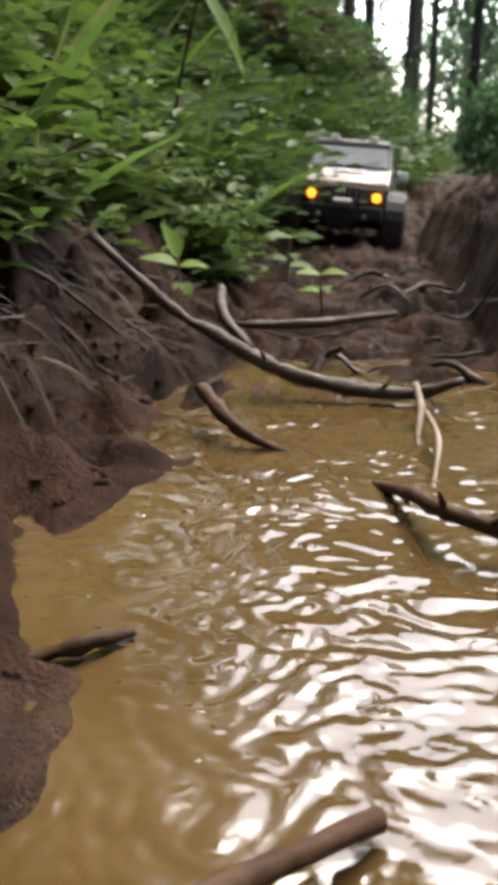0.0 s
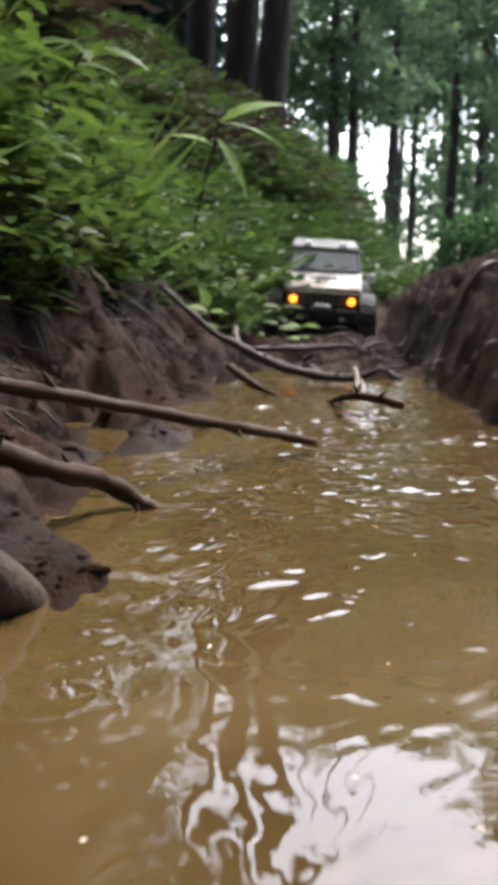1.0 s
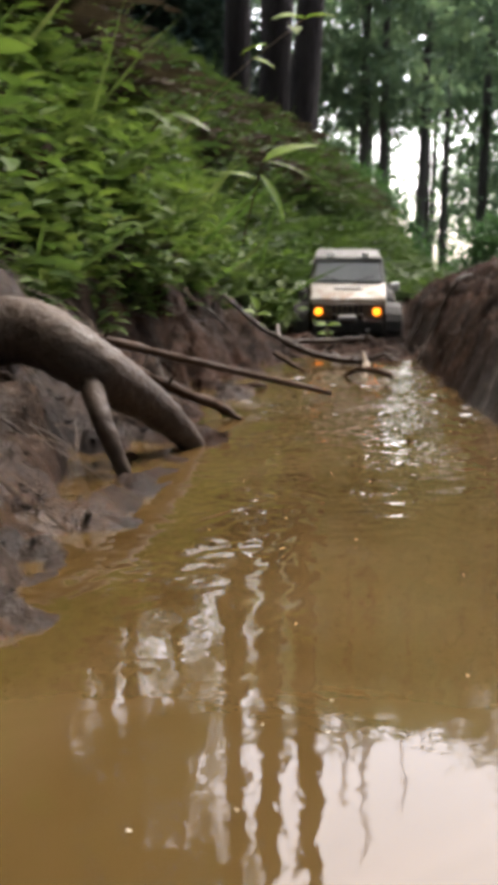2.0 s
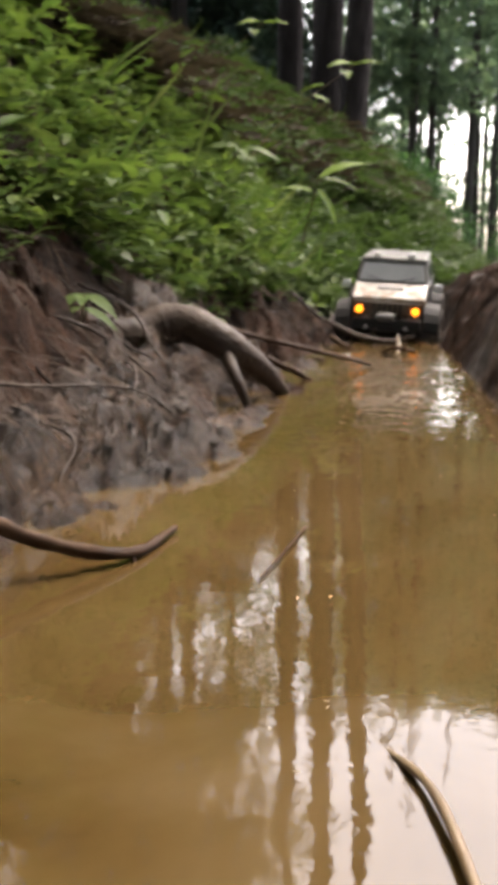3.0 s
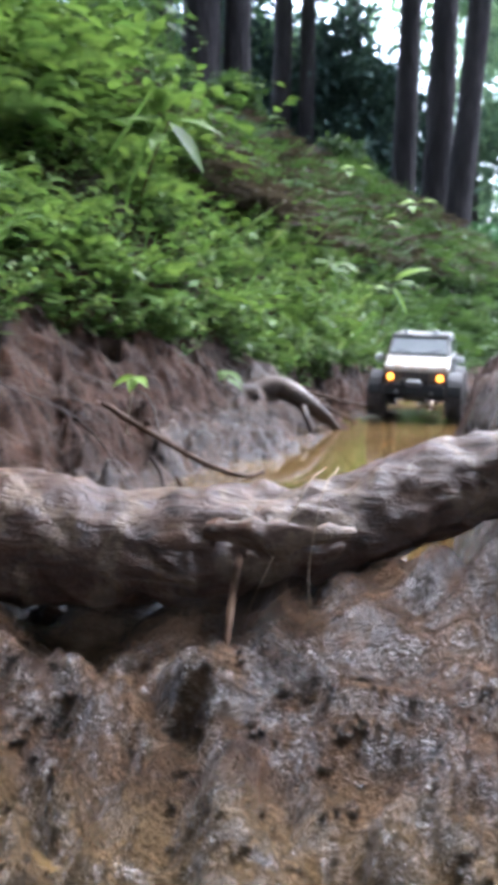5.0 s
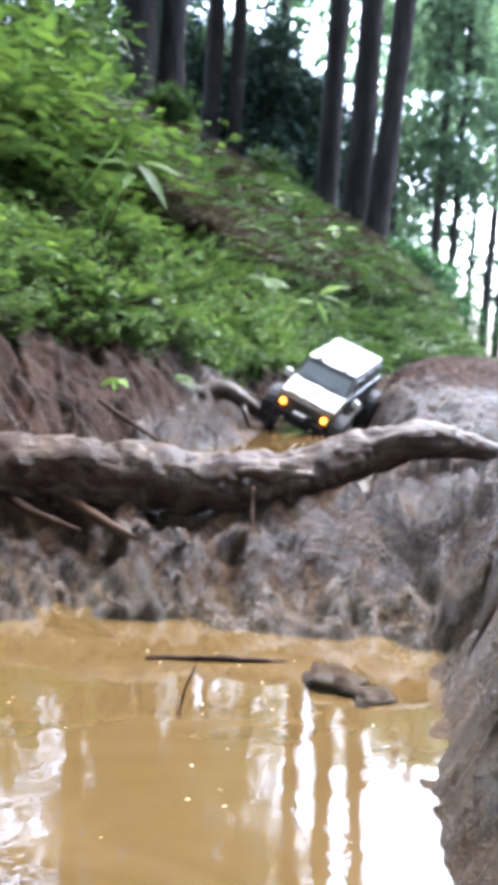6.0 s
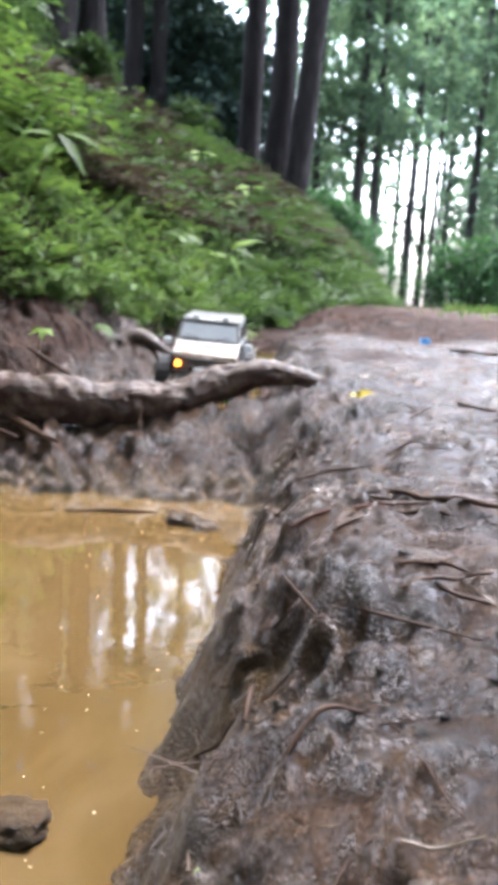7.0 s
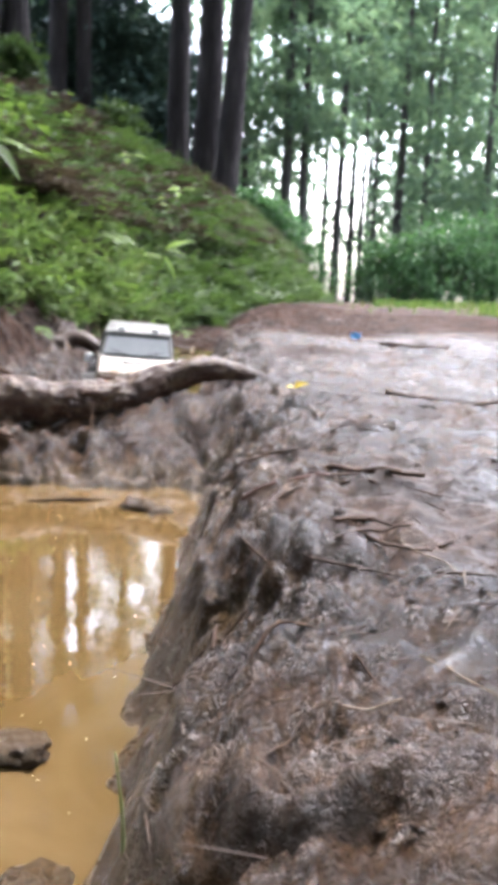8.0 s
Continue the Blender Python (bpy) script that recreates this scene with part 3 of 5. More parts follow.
def build_truck():
    root = new("toy_truck", None)
    tagged(root, "cream radio-controlled toy crawler truck, muddy, amber lamps lit", "toy truck")
    part("chassis", block(-0.035, 0.035, -0.19, 0.19, 0.058, 0.088, edge=0.004), BLACK, root)
    part("lower_body", block(-0.084, 0.084, -0.10, 0.20, 0.092, 0.128, edge=0.004), CREAM, root)
    part("cab", block(-0.088, 0.088, -0.122, 0.196, 0.126, 0.166, edge=0.006, steps=3), CREAM, root)
    bm = bmesh.new()
    v = [bm.verts.new(c) for c in ((-0.086, -0.196, 0.122), (0.086, -0.196, 0.122), (0.086, -0.118, 0.122), (-0.086, -0.118, 0.122),
                                   (-0.083, -0.194, 0.139), (0.083, -0.194, 0.139), (0.085, -0.118, 0.166), (-0.085, -0.118, 0.166))]
    for f in ((0, 3, 2, 1), (4, 5, 6, 7), (0, 1, 5, 4), (1, 2, 6, 5), (2, 3, 7, 6), (3, 0, 4, 7)):
        bm.faces.new([v[i] for i in f])
    bmesh.ops.bevel(bm, geom=bm.edges[:], offset=0.006, segments=3, profile=0.6, affect="EDGES")
    hood = part("hood", bm, CREAM, root, "cream sloping hood splashed with mud")
    part("hood_scoop", slab([(-0.030, -0.152, 0.1545), (0.030, -0.152, 0.1545), (0.030, -0.136, 0.1602), (-0.030, -0.136, 0.1602)], 0.0025), STEEL, hood, "grey vent in the hood")
    part("greenhouse", block(-0.086, 0.086, -0.120, 0.192, 0.162, 0.213, (0.009, 0.040, 0.022), 0.005, 3), WHITE, root)
    part("roof", block(-0.080, 0.080, -0.086, 0.174, 0.209, 0.222, (0.004, 0.006, 0.006), 0.005, 3), WHITE, root, "white roof panel")
    y0, z0, y1, z1 = -0.1165, 0.1700, -0.0845, 0.2080
    ws = part("windshield", slab([(-0.076, y0 - 0.0035, z0), (0.076, y0 - 0.0035, z0), (0.069, y1 - 0.0035, z1), (-0.069, y1 - 0.0035, z1)], -0.003), SCREEN, root, "glossy windshield, reflected sky put into its grey")
    for s in (-1, 1):
        part("wiper", cylinder((s * 0.02, -0.1235, 0.171), (s * 0.058, -0.1165, 0.180), 0.0009, sides=6), BLACK, ws)
        for ya, yb in ((-0.088, 0.0), (0.012, 0.085), (0.097, 0.162)):
            part("side_window", slab([(s * 0.0865, ya, 0.172), (s * 0.0865, yb, 0.172), (s * 0.0795, yb, 0.206), (s * 0.0795, ya + 0.018, 0.206)], s * 0.0026), SIDE_GLASS, root)
        part("side_panel", block(s * 0.0885 - 0.0012, s * 0.0885 + 0.0012, -0.112, 0.188, 0.098, 0.160, edge=0.001), BLACK, root, "dark lower side panel")
        part("rock_slider", cylinder((s * 0.094, -0.085, 0.088), (s * 0.094, 0.085, 0.088), 0.005), BLACK, root)
        m = part("mirror", block(s * 0.108 - 0.011, s * 0.108 + 0.011, -0.106, -0.094, 0.146, 0.166, edge=0.004, steps=3), LAMP_WHITE, root, "small white wing mirror")
        part("mirror_arm", cylinder((s * 0.086, -0.1, 0.160), (s * 0.1, -0.1, 0.157), 0.0025, sides=8), BLACK, m)
        part("roof_lamp", block(s * 0.04 - 0.009, s * 0.04 + 0.009, -0.079, -0.069, 0.220, 0.231, edge=0.003), LAMP_WHITE, root, "small pale roof lamp")
        hl = part("headlight", cylinder((s * 0.064, -0.199, 0.112), (s * 0.064, -0.208, 0.112), 0.0088, 0.0075, 18), AMBER, root, "round amber lamp, lit")
        part("lamp_ring", cylinder((s * 0.064, -0.192, 0.112), (s * 0.064, -0.2015, 0.112), 0.0115, sides=18), BLACK, hl)
        for yy in (-0.145, 0.145):
            bm = bmesh.new()
            n = 9
            arcs = []
            for k in range(n + 1):
                a = math.pi * (0.06 + 0.88 * k / n)
                yc, zc = yy - 0.071 * math.cos(a), 0.060 + 0.068 * math.sin(a)
                arcs.append([bm.verts.new((s * xx, yc, zc + dz)) for xx, dz in ((0.084, 0.0), (0.118, -0.003), (0.118, -0.008), (0.084, -0.005))])
            for k in range(n):
                for i in range(4):
                    j = (i + 1) % 4
                    bm.faces.new((arcs[k][i], arcs[k][j], arcs[k + 1][j], arcs[k + 1][i]))
            bm.faces.new(arcs[0]), bm.faces.new(arcs[-1][::-1])
            bmesh.ops.recalc_face_normals(bm, faces=bm.faces[:])
            part("fender", bm, BLACK, root, "flared black fender")
    g = part("grille", block(-0.078, 0.078, -0.202, -0.190, 0.098, 0.130, edge=0.003), GRILLE, root, "brown mud-caked grille")
    for k in range(6):
        part("grille_bar", block(-0.030 + 0.012 * k - 0.002, -0.030 + 0.012 * k + 0.002, -0.2045, -0.2, 0.102, 0.126, edge=0.0008, steps=1), BLACK, g)
    b = part("front_bumper", block(-0.080, 0.080, -0.224, -0.200, 0.066, 0.094, (0.004, 0.004, 0.0), 0.004), BLACK, root, "black bull bar bumper")
    part("winch", cylinder((-0.018, -0.222, 0.0985), (0.018, -0.222, 0.0985), 0.009), STEEL, b, "grey winch drum")
    for s in (-1, 1):
        part("tow_hook", cylinder((s * 0.045, -0.224, 0.074), (s * 0.045, -0.234, 0.074), 0.005, 0.004, 10), STEEL, b)
        part("bumper_horn", cylinder((s * 0.03, -0.215, 0.09), (s * 0.03, -0.219, 0.108), 0.003, sides=8), BLACK, b)
    part("rear_bumper", block(-0.075, 0.075, 0.200, 0.216, 0.085, 0.105, edge=0.003), BLACK, root)
    for yy in (-0.145, 0.145):
        ax = part("axle", cylinder((-0.084, yy, WHEEL_R), (0.084, yy, WHEEL_R), 0.0085), BLACK, root)
        bm = bmesh.new()
        bmesh.ops.create_uvsphere(bm, u_segments=12, v_segments=8, radius=0.017, matrix=Matrix.Translation((0.015, yy, WHEEL_R)))
        part("differential", bm, BLACK, ax)
        for s in (-1, 1):
            part("shock_absorber", cylinder((s * 0.062, yy + 0.012, WHEEL_R + 0.004), (s * 0.048, yy + 0.022, 0.118), 0.0062, 0.0062, 10), STEEL, root)
            part("link_arm", cylinder((s * 0.04, yy, WHEEL_R - 0.006), (s * 0.03, yy * 0.25, 0.062), 0.0035, sides=8), STEEL, root)
    part("skid_plate", slab([(-0.03, -0.212, 0.064), (0.03, -0.212, 0.064), (0.026, -0.17, 0.046), (-0.026, -0.17, 0.046)], 0.003), STEEL, root, "scuffed grey skid plate")
    wheels = []
    for s in (-1, 1):
        for yy in (-0.145, 0.145):
            w = build_wheel(root)
            wheels.append((w, s * 0.101, yy))
    return root, wheels


truck, truck_wheels = build_truck()
TRUCK_ROWS = [
    (0, 0.216, 2.046, -0.021, -2.0, 4.2, -10.1),
    (0.5, 0.190, 1.985, -0.003, 5.0, -2.7, -7.0),
    (1, 0.179, 1.791, -0.009, 6.0, 2.5, -4.5),
    (1.5, 0.162, 1.582, -0.013, 6.0, -0.5, -2.5),
    (3, 0.124, 0.940, -0.023, 4.5, 3.4, -8.0),
    (3.5, 0.112, 0.790, -0.014, 1.5, 5.3, -8.0),
    (4, 0.110, 0.633, -0.006, -0.6, 0.1, -6.4),
    (4.5, 0.095, 0.420, 0.003, 0.2, -2.0, -2.6),
    (5.8, 0.040, 0.107, 0.011, 9.3, 17.1, -8.6),
    (6, 0.026, -0.018, 0.000, 12.0, 21.5, -13.2),
    (6.5, 0.037, -0.342, -0.018, 6.2, 12.9, -10.5),
    (7, 0.024, -0.572, -0.020, 1.3, 2.7, -0.3),
    (7.5, 0.010, -0.770, -0.026, -2.4, 10.2, 1.0),
    (8, 0.019, -0.961, -0.027, 1.5, 3.0, 4.7),
]


# ======== log, roots, sticks ========
def stick(name, points, radii, material, label, category="stick", sides=8, knobs=0.2, seed=0, group=""):
    ob = mesh_object(name, tube_mesh(name, points, radii, sides, knobs, seed), material)
    return tagged(ob, label, category, group)


log = new("fallen_log", None)
tagged(log, "wet rotting fallen log lying across the rut", "log")
LOG_LINE = [(-0.62, -1.90, 0.125), (-0.40, -1.89, 0.136), (-0.18, -1.88, 0.146), (-0.08, -1.885, 0.150), (0.02, -1.872, 0.148), (0.09, -1.85, 0.158), (0.155, -1.825, 0.180), (0.22, -1.81, 0.194), (0.285, -1.80, 0.184)]


def log_mesh():
    """A rotting trunk: lumps, hollows and long splits in its skin, clay pressed onto it."""
    me = tube_mesh("trunk", LOG_LINE, [0.038, 0.036, 0.034, 0.031, 0.029, 0.026, 0.023, 0.018, 0.010], 40, 0.0, 3, 22)
    line = glide(LOG_LINE, 22)
    co = np.empty(len(me.vertices) * 3, np.float32)
    me.vertices.foreach_get("co", co)
    co = co.reshape(-1, 3).astype(float)
    ring = np.minimum(np.arange(len(co)) // 40, len(line) - 1)
    out = co - line[ring]
    turn = np.arctan2(out[:, 2], out[:, 1])
    along = co[:, 0]
    k = 1 + 0.12 * vnoise(along, turn * 0.03, 0.070, 60) + 0.11 * vnoise(along, turn * 0.035, 0.022, 61)
    k -= 0.13 * np.clip(np.abs(vnoise(along * 0.28, turn * 0.032, 0.014, 62)) * -1 + 0.35, 0, 1) / 0.35
    k += 0.09 * vnoise(along, turn * 0.03, 0.008, 63)
    k -= 0.35 * smoothstep(-0.06, -0.30, along) * smoothstep(0.1, 0.7, vnoise(along, turn * 0.02, 0.05, 64)) * (out[:, 2] < 0)
    co = line[ring] + out * k[:, None]
    me.vertices.foreach_set("co", co.astype(np.float32).ravel())
    me.update()
    return me


mesh_object("trunk", log_mesh(), LOG_SKIN, log)
for i, (a, b, c, r) in enumerate((((-0.13, -1.905, 0.128), (-0.085, -1.945, 0.118), (-0.045, -1.965, 0.108), 0.006), ((-0.19, -1.905, 0.125), (-0.15, -1.94, 0.118), (-0.10, -1.955, 0.108), 0.005),
                                  ((0.05, -1.888, 0.148), (0.054, -1.925, 0.128), (0.056, -1.94, 0.112), 0.0022))):
    mesh_object("rootlet", tube_mesh("rootlet", [a, b, c], [r, r * 0.8, r * 0.4], 7, 0.15, 20 + i), TWIG, log)
for i, (x, w) in enumerate(((-0.22, 0.09), (-0.08, 0.10), (0.07, 0.07))):
    zc = float(np.interp(x, [-0.4, -0.18, 0.02, 0.09, 0.155, 0.22], [0.136, 0.147, 0.148, 0.156, 0.18, 0.2]))
    rr = float(np.interp(x, [-0.4, -0.18, 0.02, 0.09, 0.155, 0.22], [0.034, 0.032, 0.027, 0.023, 0.021, 0.017]))
    mesh_object("loose_bark", tube_mesh("loose_bark", [(x - w / 2, -1.875 - rr * 0.8, zc + rr * 0.35), (x, -1.875 - rr * 0.93, zc + rr * 0.30), (x + w / 2, -1.87 - rr * 0.8, zc + rr * 0.4)],
                [0.004, 0.009, 0.003], 7, 0.3, 40 + i), LOG_SKIN, log)

for i, (pts, r0) in enumerate((([(0.088, -1.868, 0.190), (0.082, -1.893, 0.184), (0.068, -1.905, 0.150), (0.058, -1.915, 0.125)], 0.00035), ([(0.094, -1.868, 0.190), (0.090, -1.894, 0.182), (0.086, -1.904, 0.150), (0.088, -1.912, 0.128)], 0.0003))):
    stick("straw", pts, [r0, r0, r0 * 0.8, r0 * 0.4], PALE_STEM, "pale dry straw hanging over the log", "straw", 6, 0.05, 90 + i)

root_arch = new("arched_root", None)
tagged(root_arch, "thick mud-coated root arching out of the bank", "root")
for i, (pts, rad) in enumerate((
        ([(-0.36, -0.24, 0.10), (-0.30, -0.19, 0.085), (-0.265, -0.165, 0.098), (-0.225, -0.165, 0.098), (-0.17, -0.19, 0.072), (-0.125, -0.15, 0.032), (-0.095, -0.10, -0.012)], [0.022, 0.026, 0.028, 0.027, 0.022, 0.015, 0.008]),
        ([(-0.285, -0.18, 0.09), (-0.265, -0.225, 0.055), (-0.25, -0.285, 0.015), (-0.245, -0.31, -0.01)], [0.014, 0.011, 0.008, 0.005]),
        ([(-0.18, -0.185, 0.075), (-0.16, -0.23, 0.04), (-0.14, -0.24, -0.005)], [0.010, 0.008, 0.005]))):
    mesh_object("root", tube_mesh("root", pts, rad, 12, 0.04, 50 + i, 10), MUDDY_ROOT, root_arch)

STICKS = [
    ("branch", [(0.036, 0.205, 0.007), (-0.022, 0.150, 0.026), (-0.082, 0.090, 0.046), (-0.138, 0.030, 0.065), (-0.194, -0.030, 0.085), (-0.27, -0.11, 0.115)], [0.0030, 0.0036, 0.0040, 0.0042, 0.0045, 0.005], TWIG, "straight dark stick reaching out of the bank over the water"),
    ("branch", [(-0.065, 0.035, -0.003), (-0.09, 0.03, 0.014), (-0.12, -0.01, 0.032), (-0.17, -0.05, 0.06)], [0.004, 0.005, 0.006, 0.006], TWIG, "short dark stick leaning on the muddy shore"),
    ("branch", [(-0.150, -0.79, 0.003), (-0.168, -0.85, 0.004), (-0.214, -0.882, 0.020), (-0.274, -0.896, 0.052), (-0.312, -0.95, 0.088), (-0.36, -1.0, 0.13)], [0.0022, 0.0038, 0.0046, 0.0048, 0.005, 0.005], TWIG, "curved dark branch bowing from the bank into the water"),
    ("stick", [(-0.186, -1.128, -0.012), (-0.188, -1.148, 0.025), (-0.196, -1.162, 0.055)], [0.0022, 0.0032, 0.0024], TWIG, "stub of brown stick standing in the puddle"),
    ("stick", [(-0.202, -1.229, -0.01), (-0.200, -1.231, 0.012), (-0.197, -1.233, 0.030)], [0.0013, 0.0013, 0.0008], TWIG, "thin upright twig standing in the water"),
    ("root", [(-0.264, -1.06, 0.062), (-0.253, -1.05, 0.036), (-0.246, -1.045, 0.0)], [0.003, 0.0028, 0.0024], MUDDY_ROOT, "pale root hanging down the muddy bank"),
    ("branch", [(-0.12, 0.72, 0.115), (-0.054, 0.698, 0.060), (-0.024, 0.686, 0.045), (0.010, 0.669, 0.028), (0.052, 0.66, 0.014), (0.117, 0.647, 0.008), (0.153, 0.63, 0.022)], [0.0035, 0.004, 0.005, 0.006, 0.006, 0.005, 0.0035], MUDDY_ROOT, "long muddy root lying along the edge of the puddle"),
    ("root", [(-0.024, 0.856, 0.055), (-0.020, 0.82, 0.036), (0.004, 0.765, 0.018)], [0.005, 0.005, 0.003], MUDDY_ROOT, "muddy root curving out of the soil"),
    ("root", [(-0.012, 0.806, 0.030), (0.063, 0.813, 0.030), (0.138, 0.843, 0.034)], [0.0035, 0.0045, 0.003], MUDDY_ROOT, "muddy stick lying across the rut"),
    ("root", [(-0.030, 0.60, 0.024), (-0.012, 0.556, 0.016), (0.005, 0.544, 0.006), (0.036, 0.54, -0.006)], [0.0045, 0.0045, 0.0038, 0.002], TWIG, "dark root sliding into the puddle"),
    ("branch", [(0.070, 0.492, -0.004), (0.082, 0.44, 0.010), (0.090, 0.40, 0.017), (0.104, 0.38, 0.018), (0.13, 0.372, 0.012)], [0.0022, 0.0035, 0.0042, 0.0042, 0.004], TWIG, "dark branch lying in the puddle"),
    ("stick", [(0.116, 0.613, 0.024), (0.117, 0.594, 0.012), (0.111, 0.570, -0.004)], [0.0025, 0.003, 0.002], PALE_STEM, "pale broken stick at the water's edge"),
    ("stick", [(0.118, 0.578, 0.014), (0.114, 0.520, 0.012), (0.105, 0.484, -0.004)], [0.0018, 0.0022, 0.0018], PALE_STEM, "pale thin twig in the puddle"),
    ("stick", [(-0.078, 0.292, 0.001), (-0.057, 0.297, 0.006), (-0.042, 0.312, 0.002)], [0.0022, 0.0036, 0.002], TWIG, "short dark stick lying in shallow mud"),
    ("stick", [(0.053, 0.70, 0.008), (0.064, 0.712, 0.022), (0.075, 0.697, 0.032)], [0.003, 0.0035, 0.002], MUDDY_ROOT, "bent stick coated in brown mud"),
    ("stick", [(0.005, -2.126, 0.062), (0.057, -2.118, 0.064), (0.104, -2.108, 0.062)], [0.0016, 0.0022, 0.002], TWIG, "brown stick afloat near the mud"),
    ("stick", [(0.045, -2.211, 0.055), (0.048, -2.211, 0.075), (0.054, -2.206, 0.092)], [0.0007, 0.0008, 0.0006], TWIG, "thin twig standing in the tan water"),
    ("stick", [(0.115, -0.63, 0.004), (0.154, -0.545, 0.020), (0.200, -0.53, 0.042)], [0.003, 0.0045, 0.005], TWIG, "dark stick poking out of the far wall of the rut"),
    ("stick", [(-0.030, -1.052, -0.004), (-0.012, -1.10, 0.004), (-0.002, -1.17, 0.002), (0.02, -1.24, -0.004)], [0.0012, 0.002, 0.002, 0.0014], PALE_STEM, "drowned brown stick breaking the water"),
    ("stick", [(-0.086, -0.884, 0.0006), (-0.073, -0.83, 0.0012), (-0.061, -0.774, 0.0006)], [0.0007, 0.0009, 0.0006], TWIG, "thin twig floating on the puddle"),
]
PLATEAU_STICKS = [
    ([(0.323, -2.45), (0.347, -2.503), (0.385, -2.53)], 0.0042, TWIG, "dark stick pressed into the mud"),
    ([(0.305, -2.43), (0.318, -2.49), (0.35, -2.53)], 0.003, TWIG, "dark stick pressed into the mud"),
    ([(0.250, -2.528), (0.287, -2.54), (0.312, -2.551)], 0.0026, RED_TWIG, "reddish twig on the muddy bank"),
    ([(0.258, -2.845), (0.283, -2.851), (0.315, -2.85)], 0.0008, PALE_STEM, "pale straw lying on wet mud"),
    ([(0.250, -2.886), (0.266, -2.862), (0.282, -2.845)], 0.0009, TWIG, "thin dark twig on wet mud"),
    ([(0.232, -2.737), (0.268, -2.778), (0.303, -2.785)], 0.0009, TWIG, "thin dark twig on wet mud"),
    ([(0.285, -2.795), (0.306, -2.838)], 0.0009, TWIG, "thin dark twig on wet mud"),
    ([(0.302, -2.665), (0.325, -2.65), (0.352, -2.646)], 0.0018, TWIG, "dark stick on the mud"),
    ([(0.298, -2.284), (0.35, -2.179), (0.413, -2.024)], 0.0035, TWIG, "long dark stick on the mud"),
    ([(0.322, -2.815), (0.340, -2.875)], 0.0007, PALE_STEM, "pale straw lying on wet mud"),
    ([(0.33, -2.62), (0.36, -2.70), (0.37, -2.76)], 0.0010, PALE_STEM, "pale straw lying on wet mud"),
    ([(0.29, -2.60), (0.33, -2.66), (0.36, -2.67)], 0.002, TWIG, "thin dark twig on wet mud"),
    ([(0.45, -2.0), (0.55, -2.05), (0.62, -2.0)], 0.005, TWIG, "dark stick on the track"),
    ([(0.62, -0.95), (0.72, -0.97), (0.80, -0.94)], 0.007, TWIG, "dark stick on the track"),
    ([(0.20, -2.66), (0.225, -2.70), (0.25, -2.71)], 0.0016, TWIG, "thin dark twig on wet mud"),
]
for i, (nm, pts, rad, ma, lab) in enumerate(STICKS):
    ob = stick(nm, pts, rad, ma, lab, "root" if nm == "root" else "stick", seed=100 + i)
    if nm == "branch":
        line = glide(pts)
        for k, f in enumerate((0.22, 0.55, 0.8)):
            a = line[int(f * (len(line) - 1))]
            d = np.array([0.35 * (-1) ** k, -0.5, (-0.5, 0.8, 0.5)[k]]) * (0.012 + 0.004 * k)
            mesh_object("twig_stub", tube_mesh("twig_stub", [a, a + 0.6 * d, a + d], [0.0022, 0.0015, 0.0006], 6, 0.15, 150 + i + k, 3), ma, ob)
for i, (pts, r, ma, lab) in enumerate(PLATEAU_STICKS):
    r = r * 0.65
    k = np.linspace(0, len(pts) - 1, 7)
    xs, ys = np.interp(k, range(len(pts)), [p[0] for p in pts]), np.interp(k, range(len(pts)), [p[1] for p in pts])
    gs = np.array([float(ground_height(x, y)) for x, y in zip(xs, ys)])
    line = np.polyval(np.polyfit(k, gs, 1), k)
    p3 = [(x, y, 0.7 * z0 + 0.3 * z1 + r * 1.6) for x, y, z0, z1 in zip(xs, ys, line, gs)]
    stick("twig", p3, [r * 0.7, r, r * 0.6], ma, lab, "twig", 7, seed=200 + i)


# twigs kneaded into the edge of the track
rt = np.random.RandomState(61)
for i in range(64):
    x0, y0 = rt.uniform(0.225, 0.42), rt.uniform(-2.80, -2.02)
    x0 = float(table(SHORE_R, y0)) + 0.03 + rt.uniform(0, 0.17)
    a, ln, w = rt.normal(0.5, 0.7), rt.uniform(0.018, 0.062), rt.uniform(0.0006, 0.0017)
    pts = []
    for k, f in enumerate((-0.5, 0.0, 0.5)):
        px, py = x0 + ln * f * math.cos(a), y0 + ln * f * math.sin(a) + (0.004 * rt.randn() if k == 1 else 0)
        pts.append((px, py, float(ground_height(px, py)) + w * 1.2))
    pts[1] = (pts[1][0], pts[1][1], max(pts[1][2], (pts[0][2] + pts[2][2]) / 2))
    stick("twig", pts, [w * 0.7, w, w * 0.5], TWIG, "short dark twig kneaded into the wet mud", "twig", 6, 0.15, 800 + i, "twigs in the mud")


# ======== clods and small debris ========
def clod_mesh(name, seed, size, squash=0.6, sub=3):
    bm = bmesh.new()
    bmesh.ops.create_icosphere(bm, subdivisions=sub, radius=1)
    for v in bm.verts:
        d = v.co.normalized()
        k = 1 + 0.45 * noise.noise(d * 1.6 + Vector((seed, 0, 0))) + 0.30 * noise.noise(d * 4 + Vector((0, seed, 0))) + 0.16 * noise.noise(d * 9 + Vector((0, 0, seed)))
        v.co = Vector((d.x * k * size, d.y * k * size * 0.8, d.z * k * size * squash))
    for f in bm.faces:
        f.smooth = True
    me = bpy.data.meshes.new(name)
    bm.to_mesh(me)
    bm.free()
    return me


